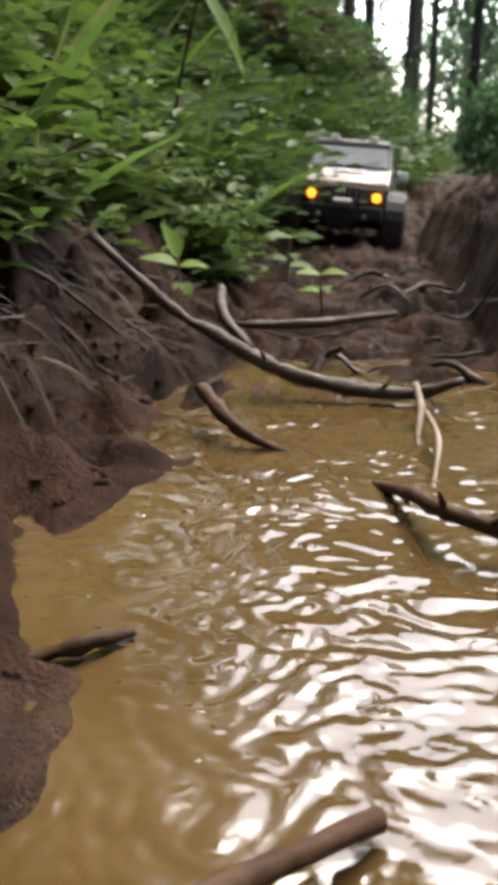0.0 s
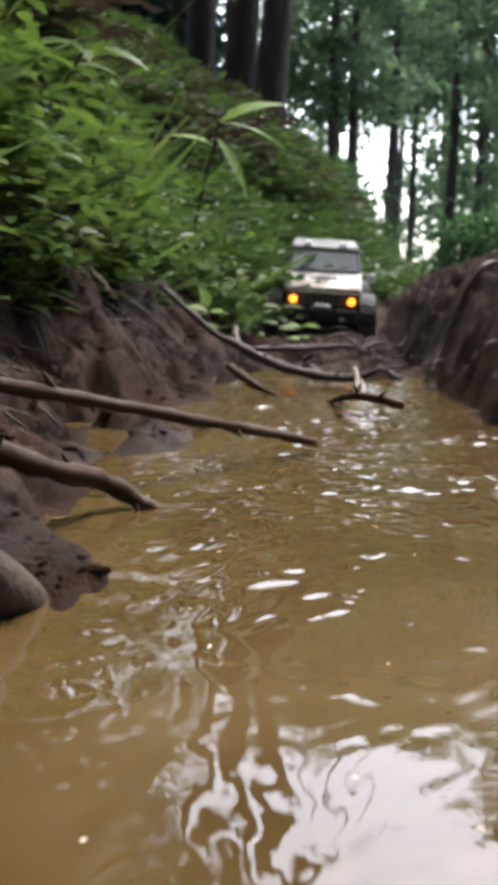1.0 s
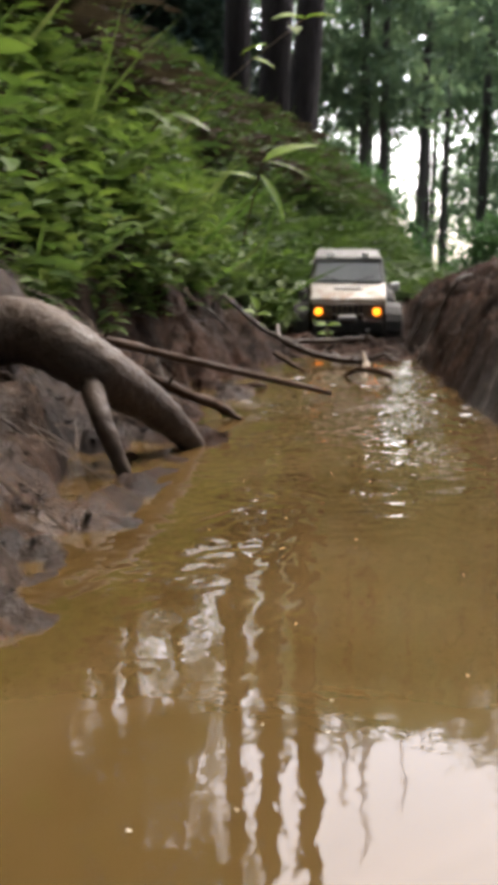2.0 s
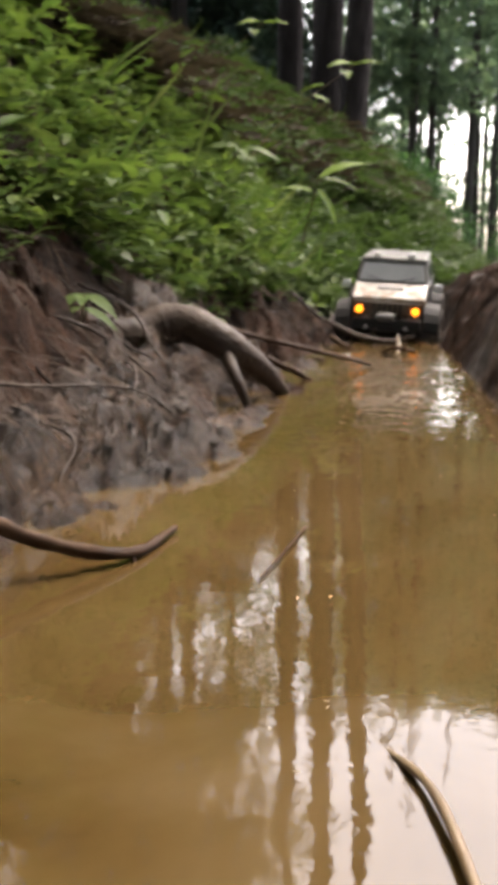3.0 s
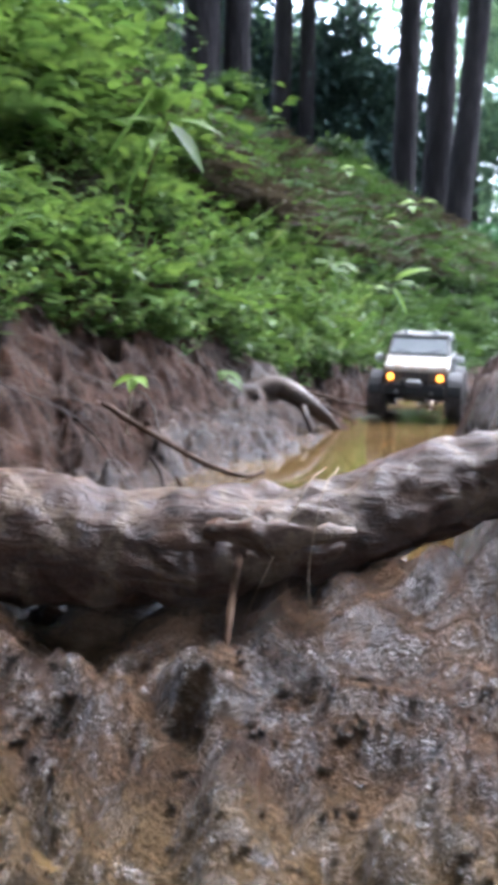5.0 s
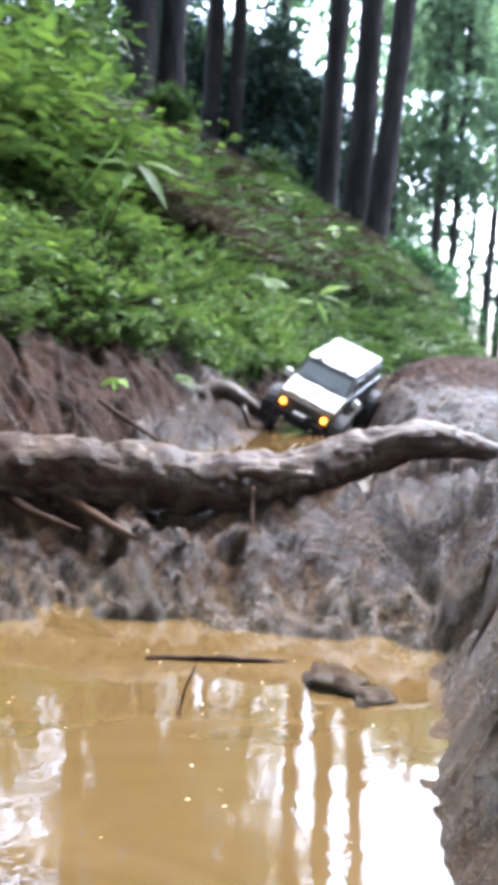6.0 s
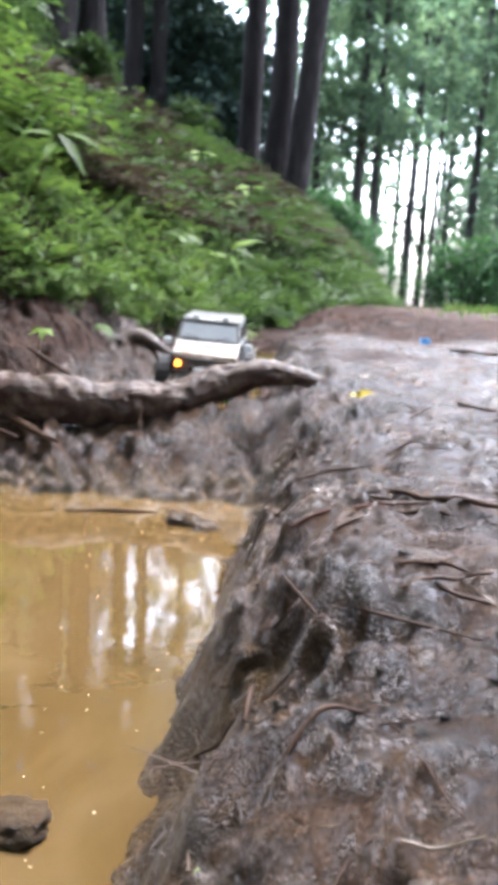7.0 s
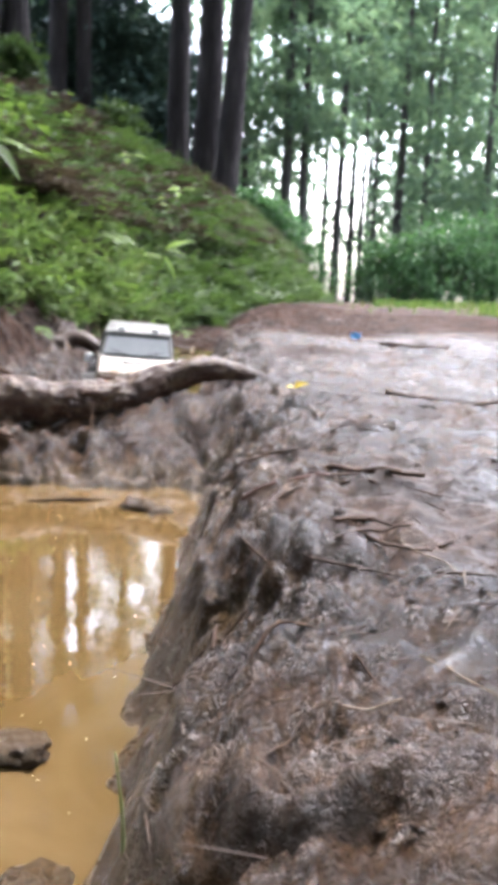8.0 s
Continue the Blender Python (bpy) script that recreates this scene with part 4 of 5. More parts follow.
for i, (x, y, z, s, lab) in enumerate(((0.122, -2.70, 0.066, 0.020, "grey-brown wet stone in the tan water"), (0.155, -2.825, 0.066, 0.022, "wet brown stone at the pool's edge"),
                                       (0.14, -2.14, 0.064, 0.024, "low clod of mud breaking the water"), (0.165, -2.155, 0.062, 0.017, "low clod of mud breaking the water"),
                                       (-0.173, -0.633, 0.004, 0.012, "dark clod of mud at the shore"), (0.231, -2.65, 0.142, 0.009, "pale wet clod on the bank"),
                                       (0.30, -2.20, 0.165, 0.012, "pale wet clod on the bank"), (0.262, -2.12, 0.125, 0.016, "dark clod of mud"), (0.235, -2.28, 0.12, 0.018, "dark clod of mud"))):
    ob = mesh_object("stone" if "stone" in lab else "clod", clod_mesh("clod", i * 3.1, s, 0.36), SOIL)
    ob.location = (x, y, z)
    ob.rotation_euler = (0, 0, i * 1.3)
    tagged(ob, lab, "stone" if "stone" in lab else "mud clod")

rs = np.random.RandomState(11)


def scatter_clods(name, count, xr, yr, sizes, label):
    """Crumbs of clay strewn over the ground."""
    bases = []
    for k in range(8):
        me = clod_mesh("crumb", 60 + k * 2.7, 1.0, 0.5, 1)
        co = np.empty(len(me.vertices) * 3, np.float32)
        me.vertices.foreach_get("co", co)
        bases.append((co.reshape(-1, 3), np.array([p.vertices[:] for p in me.polygons])))
        bpy.data.meshes.remove(me)
    cos, fs, n = [], [], 0
    x, y = rs.uniform(*xr, count), rs.uniform(*yr, count)
    z = ground_height(x, y)
    s = sizes[0] + (sizes[1] - sizes[0]) * rs.rand(count) ** 3
    for i in range(count):
        if z[i] < (0.004 if y[i] > -1.9 else 0.068):
            continue
        c, f = bases[i % 8]
        a = rs.rand() * 6.3
        rot = np.array([[math.cos(a), -math.sin(a), 0], [math.sin(a), math.cos(a), 0], [0, 0, 1]])
        cos.append((c * (0.5 + rs.rand(3) * 1.3)) @ rot.T * s[i] + (x[i], y[i], z[i] + s[i] * 0.1))
        fs.append(f + n)
        n += len(c)
    ob = mesh_object(name, raw_mesh(name, np.vstack(cos), np.vstack(fs)), SOIL)
    return tagged(ob, label, "mud", kind="stuff")


scatter_clods("mud_crumbs", 9000, (0.17, 0.75), (-3.05, 0.9), (0.0006, 0.0034), "crumbs and clods of wet clay strewn on the track")
scatter_clods("dam_crumbs", 2400, (-0.32, 0.2), (-2.08, -1.92), (0.0006, 0.0030), "crumbs of wet clay below the log")
scatter_clods("bank_crumbs", 9000, (-0.48, -0.06), (-1.6, 1.0), (0.0008, 0.0045), "crumbs of clay fallen down the bank")


def strands(name, P, D, L, W, material, label, category, droop=0.5):
    c, q = leaf_arrays(P, D, np.tile([0.2, -0.3, 1.0], (len(P), 1)), L, W, droop, 0.1, (0.8, 1.0, 0.8, 0.1))
    ob = mesh_object(name, raw_mesh(name, c, q), material)
    return tagged(ob, label, category, kind="stuff")


# rootlets and dead grass hanging down the raw bank
n = 3600
y = rs.uniform(-1.5, 1.4, n)
s = rs.uniform(0.07, 0.40, n)
x = table(SHORE_L, y) - s
P = np.stack([x, y, ground_height(x, y) + 0.008], -1)
D = np.stack([rs.uniform(0.2, 1.0, n), rs.normal(0, 0.5, n), rs.uniform(-1.3, 0.1, n)], -1)
strands("hanging_rootlets", P, D, rs.uniform(0.02, 0.09, n), rs.uniform(0.0008, 0.0024, n), STRAW, "brown rootlets and dead grass hanging down the raw bank", "roots", 0.25)
# single roots that hang out of the raw bank
for i in range(22):
    y0 = -1.45 + 0.105 * i + rs.uniform(-0.04, 0.04)
    d0, d1 = rs.uniform(0.20, 0.34), rs.uniform(0.02, 0.12)
    pts = []
    for f in (0.0, 0.35, 0.7, 1.0):
        yy = y0 + f * rs.uniform(-0.10, 0.16)
        xx = float(table(SHORE_L, yy)) - (d0 + (d1 - d0) * f)
        pts.append((xx, yy, float(ground_height(xx, yy)) + (0.012 if 0 < f < 1 else 0.001)))
    w = rs.uniform(0.0010, 0.0026)
    stick("root", pts, [w, w, w * 0.8, w * 0.4], MUDDY_ROOT, "thin muddy root trailing down the raw bank", "root", 6, 0.15, 700 + i, "roots in the bank")
# roots strewn over the mud between the truck and the puddle
for i in range(14):
    x0, y0, a = rs.uniform(-0.06, 0.24), rs.uniform(0.66, 1.25), rs.uniform(-0.7, 0.7)
    ln = rs.uniform(0.05, 0.13)
    pts = [(x0 + ln * f * math.cos(a), y0 + ln * f * math.sin(a) + 0.012 * math.sin(7 * f + i), 0) for f in (0, 0.33, 0.66, 1)]
    pts = [(px, py, float(ground_height(px, py)) + 0.004 + 0.008 * (k == 1)) for k, (px, py, _) in enumerate(pts)]
    w = rs.uniform(0.0016, 0.0036)
    stick("root", pts, [w * 0.7, w, w, w * 0.5], MUDDY_ROOT, "muddy root lying on the churned soil", "root", 6, 0.15, 760 + i, "roots in the mud")
# flecks of foam and leaf afloat
n = 260
near = rs.rand(n) < 0.55
y = np.where(near, rs.uniform(-3.0, -2.1, n), rs.uniform(-1.55, 0.5, n))
x = np.where(near, rs.uniform(-0.15, 0.17, n), rs.uniform(-0.08, 0.16, n))
P = np.stack([x, y, np.where(near, 0.0630, 0.0018)], -1)
a = rs.uniform(0, 6.3, n)
c, q = leaf_arrays(P, np.stack([np.cos(a), np.sin(a), 0 * a], -1), np.tile([0, 0, 1.0], (n, 1)), rs.uniform(0.0008, 0.0032, n), rs.uniform(0.0006, 0.0016, n), 0.02, 0.1, (0.4, 1.0, 0.3))
tagged(mesh_object("floating_flecks", raw_mesh("floating_flecks", c, q), leaf_material("pale_fleck", [(0.30, 0.24, 0.16), (0.62, 0.58, 0.50)], 0.4, 0.1)), "pale flecks of foam and leaf afloat on the puddles", "flotsam", kind="stuff")
# litter of thin straws on the track and far shore
n = 1900
y = rs.uniform(-2.95, 1.7, n)
x = np.where(rs.rand(n) < 0.5, rs.uniform(0.2, 0.7, n), rs.uniform(-0.12, 0.25, n))
keep = (x > 0.2) | (y > 0.62)
x, y = x[keep], y[keep]
n = len(x)
P = np.stack([x, y, ground_height(x, y) + 0.004], -1)
a = rs.uniform(0, 6.3, n)
D = np.stack([np.cos(a), np.sin(a), rs.normal(0.05, 0.15, n)], -1)
strands("straw_litter", P, D, np.where(P[:, 1] > 0.4, 1.6, 1.0) * rs.uniform(0.008, 0.040, n), rs.uniform(0.0005, 0.0014, n) * np.where(P[:, 1] > 0.4, 2.0, 1.0), STRAW, "bits of straw and twig trodden into the mud", "litter", 0.05)


# ======== undergrowth on the bank ========
def bank_points(n, y0, y1, s0, s1, power=1.0, seed=1):
    """Places on the slope: how far along the track and how far up from its foot."""
    r = np.random.RandomState(seed)
    y = y0 + (y1 - y0) * r.rand(n) ** power
    edge = np.interp(y, [-1.6, -0.8, -0.3, 0.2, 0.7, 1.5, 3], [0.34, 0.31, 0.25, 0.20, 0.15, 0.07, 0.03])
    s = edge + s0 + (s1 - s0) * r.rand(n) ** 1.3 + 0.05 * vnoise(y, y * 0, 0.2, 20)
    x = table(SHORE_L, y) - s
    keep = vnoise(x, y, 0.12 + 0.05 * np.abs(y), 30 + seed) > -0.30
    x, y, s = x[keep], y[keep], s[keep]
    return np.stack([x, y, ground_height(x, y)], -1), s, r


def sprigs(P, r, leaves, height, leaf_len, leaf_wid, lean=0.45):
    """Leafy stems: leaves in a spiral up each stem."""
    n = len(P)
    up = unit(np.stack([lean + 0.25 * r.randn(n), -0.15 + 0.3 * r.randn(n), np.ones(n)], -1))
    h = height * r.uniform(0.5, 1.3, n)
    out = []
    for k in range(leaves):
        f = (k + 0.6) / leaves
        base = P + up * (h * f)[:, None] + np.stack([0.25 * h * f * f, 0 * h, -0.12 * h * f * f], -1)
        a = 2.4 * k + r.uniform(0, 6.3, n)
        D = np.stack([np.cos(a), np.sin(a), r.uniform(-0.25, 0.55, n)], -1) + 0.3 * up
        N = np.stack([0.2 * r.randn(n), 0.2 * r.randn(n), np.ones(n)], -1)
        sz = r.uniform(0.6, 1.2, n) * (1.1 - 0.45 * f)
        out.append(leaf_arrays(base, D, N, leaf_len * sz, leaf_wid * sz, 0.3, 0.12))
    return joined(out)


def fronds(P, r, per, pairs, length):
    """Ferns: arched fronds with leaflets in pairs."""
    n = len(P)
    out = []
    for k in range(per):
        a = 2 * np.pi * k / per + r.uniform(0, 1.2, n)
        d = np.stack([np.cos(a) * 0.9 + 0.35, np.sin(a) * 0.9 - 0.1, r.uniform(0.6, 1.3, n)], -1)
        d = unit(d)
        side = unit(np.cross(d, np.tile([0, 0, 1.0], (n, 1))))
        L = length * r.uniform(0.6, 1.25, n)
        for j in range(pairs):
            f = (j + 1) / (pairs + 0.5)
            base = P + d * (L * f)[:, None] - np.array([0, 0, 1.0]) * (0.55 * L * f * f)[:, None]
            w = L * 0.26 * (1 - 0.85 * f ** 1.5)
            for sg in (-1, 1):
                D = sg * side + d * 0.45 + np.array([0, 0, -0.15])
                out.append(leaf_arrays(base, D, np.cross(side, d) * 1.0, w, w * 0.34 + 0.002, 0.15, 0.1, (0.6, 1.0, 0.05)))
    return joined(out)


def stuff(name, arrays, material, label, category):
    return tagged(mesh_object(name, raw_mesh(name, *arrays), material), label, category, kind="stuff")


P, s, r = bank_points(4300, -1.7, 2.4, 0.0, 0.72, 1.0, 1)
stuff("undergrowth", sprigs(P, r, 10, 0.085, 0.037, 0.0165), HERB, "dense small-leaved green weeds covering the bank", "undergrowth")
P, s, r = bank_points(900, -1.6, 2.6, 0.05, 0.75, 1.0, 2)
stuff("broadleaf_weeds", sprigs(P, r, 8, 0.13, 0.062, 0.027), BROAD, "broader-leaved green weeds on the bank", "undergrowth")
P, s, r = bank_points(540, -1.5, 3.0, 0.05, 0.9, 1.0, 3)
stuff("bracken", fronds(P, r, 4, 9, 0.17), FERN, "green feathery ferns arching from the bank", "fern")
P, s, r = bank_points(2600, 1.8, 9.5, 0.0, 1.1, 1.0, 4)
stuff("slope_weeds", sprigs(P, r, 8, 0.16, 0.085, 0.036), SLOPE, "green weeds on the far slope", "undergrowth")
P, s, r = bank_points(1050, 1.5, 9.0, 0.0, 1.7, 1.0, 5)
stuff("slope_ferns", fronds(P, r, 4, 6, 0.34), SLOPE, "bright green ferns on the far slope", "fern")
P, s, r = bank_points(1000, 0.5, 9.0, 0.42, 2.2, 1.4, 6)
stuff("dead_bracken", fronds(P, r, 4, 6, 0.34), DRY, "brown dead bracken under the trees", "dead fern")
P, s, r = bank_points(520, -0.6, 8.0, 0.0, 1.6, 1.0, 7)
a = r.uniform(0, 6.3, len(P))
c, q = leaf_arrays(P, np.stack([0.5 * np.cos(a) + 0.35, 0.5 * np.sin(a), 0.9 + 0 * a], -1), np.stack([0.3 * np.cos(a), np.sin(a), 0.6 + 0 * a], -1),
                   r.uniform(0.08, 0.26, len(P)), r.uniform(0.004, 0.011, len(P)), 0.55, 0.15, (0.6, 1.0, 0.8, 0.05))
stuff("long_grass", (c, q), GRASS, "arching blades of long grass on the bank", "grass")


P, s, r = bank_points(300, -1.5, 0.7, 0.42, 1.3, 1.0, 8)
stuff("tall_weeds", sprigs(P, r, 16, 0.34, 0.10, 0.048, 0.3), BROAD, "tall broad-leaved weeds on top of the bank", "undergrowth")
P, s, r = bank_points(110, -1.4, 0.8, 0.45, 1.4, 1.0, 9)
stuff("tall_ferns", fronds(P, r, 5, 11, 0.42), FERN, "tall arching ferns on top of the bank", "fern")


def leafy_plant(name, base, stem_to, leaves, material, label, stem_material=PALE_STEM, stem_r=0.0018):
    """A plant that stands out: a stem and its single large leaves (direction, length, width)."""
    root = new(name, None)
    root.location = base
    tagged(root, label, "plant")
    b, t = Vector((0, 0, 0)), Vector(stem_to) - Vector(base)
    mesh_object("stem", tube_mesh("stem", [b, b.lerp(t, 0.5) + Vector((0, 0, t.length * 0.06)), t], [stem_r * 1.2, stem_r, stem_r * 0.6], 6, 0.05), stem_material, root)
    for f, d, ln, wd in leaves:
        p = np.array([b.lerp(t, f) + Vector((0, 0, t.length * 0.06 * 4 * f * (1 - f)))])
        c, q = leaf_arrays(p, np.array([d], float), np.array([[0.15, -0.35, 1.0]]), ln, wd, 0.28, 0.13, (0.06, 0.75, 1.0, 0.85, 0.45, 0.03))
        mesh_object("leaf", soft_faces(raw_mesh("leaf", c, q)), material, root)
    return root


def at_ground(x, y, dz=-0.01):
    return (x, y, float(ground_height(x, y)) + dz)


leafy_plant("young_plant", at_ground(-0.06, 0.85), (-0.062, 0.845, 0.085), [(0.95, (-0.2, -0.1, 0.9), 0.034, 0.024), (0.8, (-1, -0.3, 0.5), 0.036, 0.022), (0.8, (0.9, -0.2, 0.2), 0.028, 0.016), (0.5, (0.3, -0.9, -0.3), 0.028, 0.02)], LIME, "young lime-green plant at the foot of the bank")
leafy_plant("broadleaf_plant", at_ground(-0.34, 1.10), (-0.26, 1.04, 0.470), [(1.0, (1, -0.4, -0.1), 0.11, 0.038), (1.0, (-0.9, -0.5, 0.1), 0.12, 0.042), (0.95, (0.3, -1, -0.1), 0.09, 0.034), (0.8, (-1, -0.2, -0.2), 0.10, 0.036), (0.75, (0.9, 0.2, 0.1), 0.07, 0.03)], BROAD, "broad-leaved plant rising over the weeds", TWIG, 0.003)
leafy_plant("sapling", at_ground(-0.14, 1.50), (-0.06, 1.42, 0.425), [(1.0, (1.0, 0.3, 0.62), 0.16, 0.052), (1.0, (1.0, 0.1, -0.05), 0.13, 0.028), (0.9, (0.8, -0.3, -0.9), 0.13, 0.034), (0.85, (-0.8, -0.3, 0.3), 0.11, 0.03)], LIME, "sapling with long pointed leaves above the bank", TWIG, 0.003)
leafy_plant("long_leaf_plant", at_ground(-0.60, -0.14), (-0.50, -0.2, 0.715), [(1.0, (1.0, -0.2, -0.05), 0.135, 0.036), (0.97, (0.8, -0.4, -0.65), 0.155, 0.042), (0.9, (-0.5, -0.8, 0.2), 0.13, 0.04), (0.8, (0.1, -1, -0.2), 0.12, 0.04)], BROAD, "plant with long drooping glossy leaves on top of the bank", TWIG, 0.003)
leafy_plant("tuft_plant", at_ground(-0.34, -0.30), (-0.33, -0.315, 0.145), [(1.0, (0.9, -0.5, -0.3), 0.055, 0.020), (1.0, (-0.5, -0.8, -0.2), 0.05, 0.018), (0.9, (0.2, -1, 0.1), 0.05, 0.02), (0.6, (1.0, 0, -0.4), 0.05, 0.018), (0.6, (-0.9, -0.3, -0.2), 0.045, 0.016)], FERN, "small green tuft on the bare mud bank")
leafy_plant("tuft_plant", at_ground(-0.385, -0.10), (-0.385, -0.11, 0.20), [(1.0, (0.8, -0.6, -0.2), 0.055, 0.02), (1.0, (-0.7, -0.7, -0.1), 0.06, 0.02), (0.9, (0.1, -1, 0.2), 0.055, 0.02), (0.5, (0.9, -0.2, -0.2), 0.045, 0.018)], FERN, "small green tuft on the bare mud bank")
leafy_plant("young_plant", at_ground(-0.385, -0.83), (-0.372, -0.82, 0.160), [(1.0, (0.8, -0.5, -0.2), 0.036, 0.022), (1.0, (-0.9, -0.4, -0.2), 0.04, 0.022), (0.95, (0.1, -1, -0.4), 0.034, 0.02)], LIME, "young plant with three pale green leaves on the bank")
leafy_plant("tuft_plant", at_ground(-0.435, -0.49), (-0.43, -0.50, 0.185), [(1.0, (0.9, -0.3, 0.1), 0.035, 0.014), (0.9, (-0.6, -0.7, 0.2), 0.035, 0.014), (0.6, (0.8, -0.5, -0.3), 0.03, 0.013)], FERN, "small green sprig on the bare bank")
leafy_plant("sapling", at_ground(-0.36, 1.55), (0.03, 1.22, 0.700), [(1.0, (0.9, -0.4, 0.2), 0.075, 0.038), (1.0, (-0.8, -0.5, 0.1), 0.08, 0.04), (0.93, (0.2, -1, -0.2), 0.07, 0.036), (0.8, (-0.9, 0.2, 0.0), 0.07, 0.034), (0.7, (1, 0, -0.1), 0.06, 0.03)], LIME, "slender sapling with yellow-green leaves", PALE_STEM, 0.0014)
leafy_plant("sapling", at_ground(-0.55, 1.75), (-0.23, 1.47, 0.87), [(1.0, (0.9, -0.4, 0.1), 0.08, 0.036), (1.0, (-0.8, -0.5, 0.1), 0.08, 0.036), (0.9, (0.2, -1, -0.2), 0.07, 0.034)], LIME, "slender sapling with yellow-green leaves", PALE_STEM, 0.0014)
leafy_plant("small_weed", at_ground(0.085, 1.02), (0.08, 1.0, 0.05), [(1.0, (0.9, -0.4, 0.3), 0.03, 0.018), (1.0, (-0.8, -0.5, 0.3), 0.03, 0.018), (0.7, (0.2, -1, 0.2), 0.03, 0.018), (0.6, (-1, 0, 0.3), 0.025, 0.014)], LIME, "small weed growing in the rut")
leafy_plant("small_weed", at_ground(0.05, 1.18), (0.055, 1.16, 0.075), [(1.0, (0.9, -0.4, 0.3), 0.04, 0.02), (1.0, (-0.8, -0.5, 0.3), 0.04, 0.02), (0.7, (0.2, -1, 0.2), 0.04, 0.02), (0.6, (-1, 0, 0.3), 0.035, 0.018), (0.5, (1, 0.2, 0.2), 0.035, 0.018)], FERN, "small weed growing in the rut")
for i, (pts, r0) in enumerate((([(0.183, -2.845, 0.075), (0.203, -2.852, 0.118), (0.222, -2.838, 0.150)], 0.0013), ([(0.196, -2.86, 0.08), (0.198, -2.862, 0.12), (0.194, -2.858, 0.155)], 0.0010))):
    stick("grass_stalk", pts, [r0, r0, r0 * 0.4], surface("green_stalk", [(0.14, 0.17, 0.05), (0.24, 0.24, 0.09)], 40, 200, (0.4, 0.6), 0.0) if i == 0 else bpy.data.materials["green_stalk"], "bent green grass stalk at the pool's edge", "grass", 6, 0.05)

# a yellow leaf, a scrap of blue plastic
lf = new("dead_leaf", None)
lf.location = (0.324, -2.065, float(ground_height(0.324, -2.065)) + 0.008)
tagged(lf, "curled yellow dead leaf on the muddy bank", "leaf")
for d, ln, wd in (((0.6, -0.3, 0.6), 0.017, 0.012), ((-0.5, -0.5, 0.45), 0.012, 0.009)):
    c, q = leaf_arrays(np.array([[0.0, 0, 0]]), np.array([d]), np.array([[-0.2, -0.6, 1.0]]), ln, wd, 0.5, 0.25, (0.1, 0.9, 1.0, 0.6, 0.05))
    mesh_object("leaf_blade", soft_faces(raw_mesh("leaf_blade", c, q)), YELLOW_LEAF, lf)
bm = bmesh.new()
bmesh.ops.create_grid(bm, x_segments=6, y_segments=4, size=1)
for v in bm.verts:
    v.co = Vector((v.co.x * 0.016, v.co.y * 0.008, 0.008 * noise.noise(v.co * 1.7) + 0.006 * v.co.y))
bmesh.ops.solidify(bm, geom=bm.faces[:], thickness=0.0015)
scrap = part("plastic_scrap", bm, surface("blue_plastic", [(0.02, 0.13, 0.33), (0.04, 0.19, 0.42)], 40, 120, (0.3, 0.5), 0.0))
scrap.location = (0.612, -0.62, float(ground_height(0.612, -0.62)) + 0.012)
scrap.rotation_euler = (radians(35), 0, 0.3)
tagged(scrap, "crumpled scrap of bright blue plastic on the track", "litter")


# ======== trees ========
def trunk_mesh(name, h, r, lean, seed, sides=14, flare=1.25):
    rs2 = np.random.RandomState(seed)
    k = 12
    f = np.linspace(0, 1, k) ** 1.6
    pts = np.stack([lean[0] * f ** lean[2] * h + 0.02 * r * rs2.randn(k), lean[1] * f * h + 0.02 * r * rs2.randn(k), f * h - 0.3], -1)
    rad = r * (1 - 0.75 * f) * (1 + (flare - 1) * np.exp(-f * h / 0.5))
    return tube_mesh(name, pts, list(np.interp(np.linspace(0, 1, 40), np.linspace(0, 1, k), rad)), sides, 0.06, seed, 4)


def crown_arrays(seed, z0, z1, radius, clumps, per, leaf, flat=0.45, sparse=1.0):
    """Foliage: uneven boughs of many small leaves, with gaps between."""
    r = np.random.RandomState(seed)
    out = []
    zc = r.uniform(z0, z1, clumps)
    f = (zc - z0) / (z1 - z0)
    rad = radius * np.sqrt(np.clip(1.05 - f ** 1.5, 0.05, 1)) * r.uniform(0.25, 1.0, clumps) * sparse
    a = r.uniform(0, 2 * np.pi, clumps)
    C = np.stack([rad * np.cos(a), rad * np.sin(a), zc], -1)
    size = radius * r.uniform(0.16, 0.36, clumps)
    n = clumps * per
    ci = np.repeat(np.arange(clumps), per)
    off = r.randn(n, 3) * np.array([1, 1, flat]) * size[ci][:, None] * 0.62
    P = C[ci] + off
    D = unit(off + 0.4 * r.randn(n, 3) * size[ci][:, None])
    N = np.stack([0.5 * r.randn(n), 0.5 * r.randn(n), np.ones(n)], -1)
    L = leaf * r.uniform(0.6, 1.4, n)
    return leaf_arrays(P, D, N, L, L * 0.34, 0.2, 0.1, (0.15, 1.0, 0.1)), C


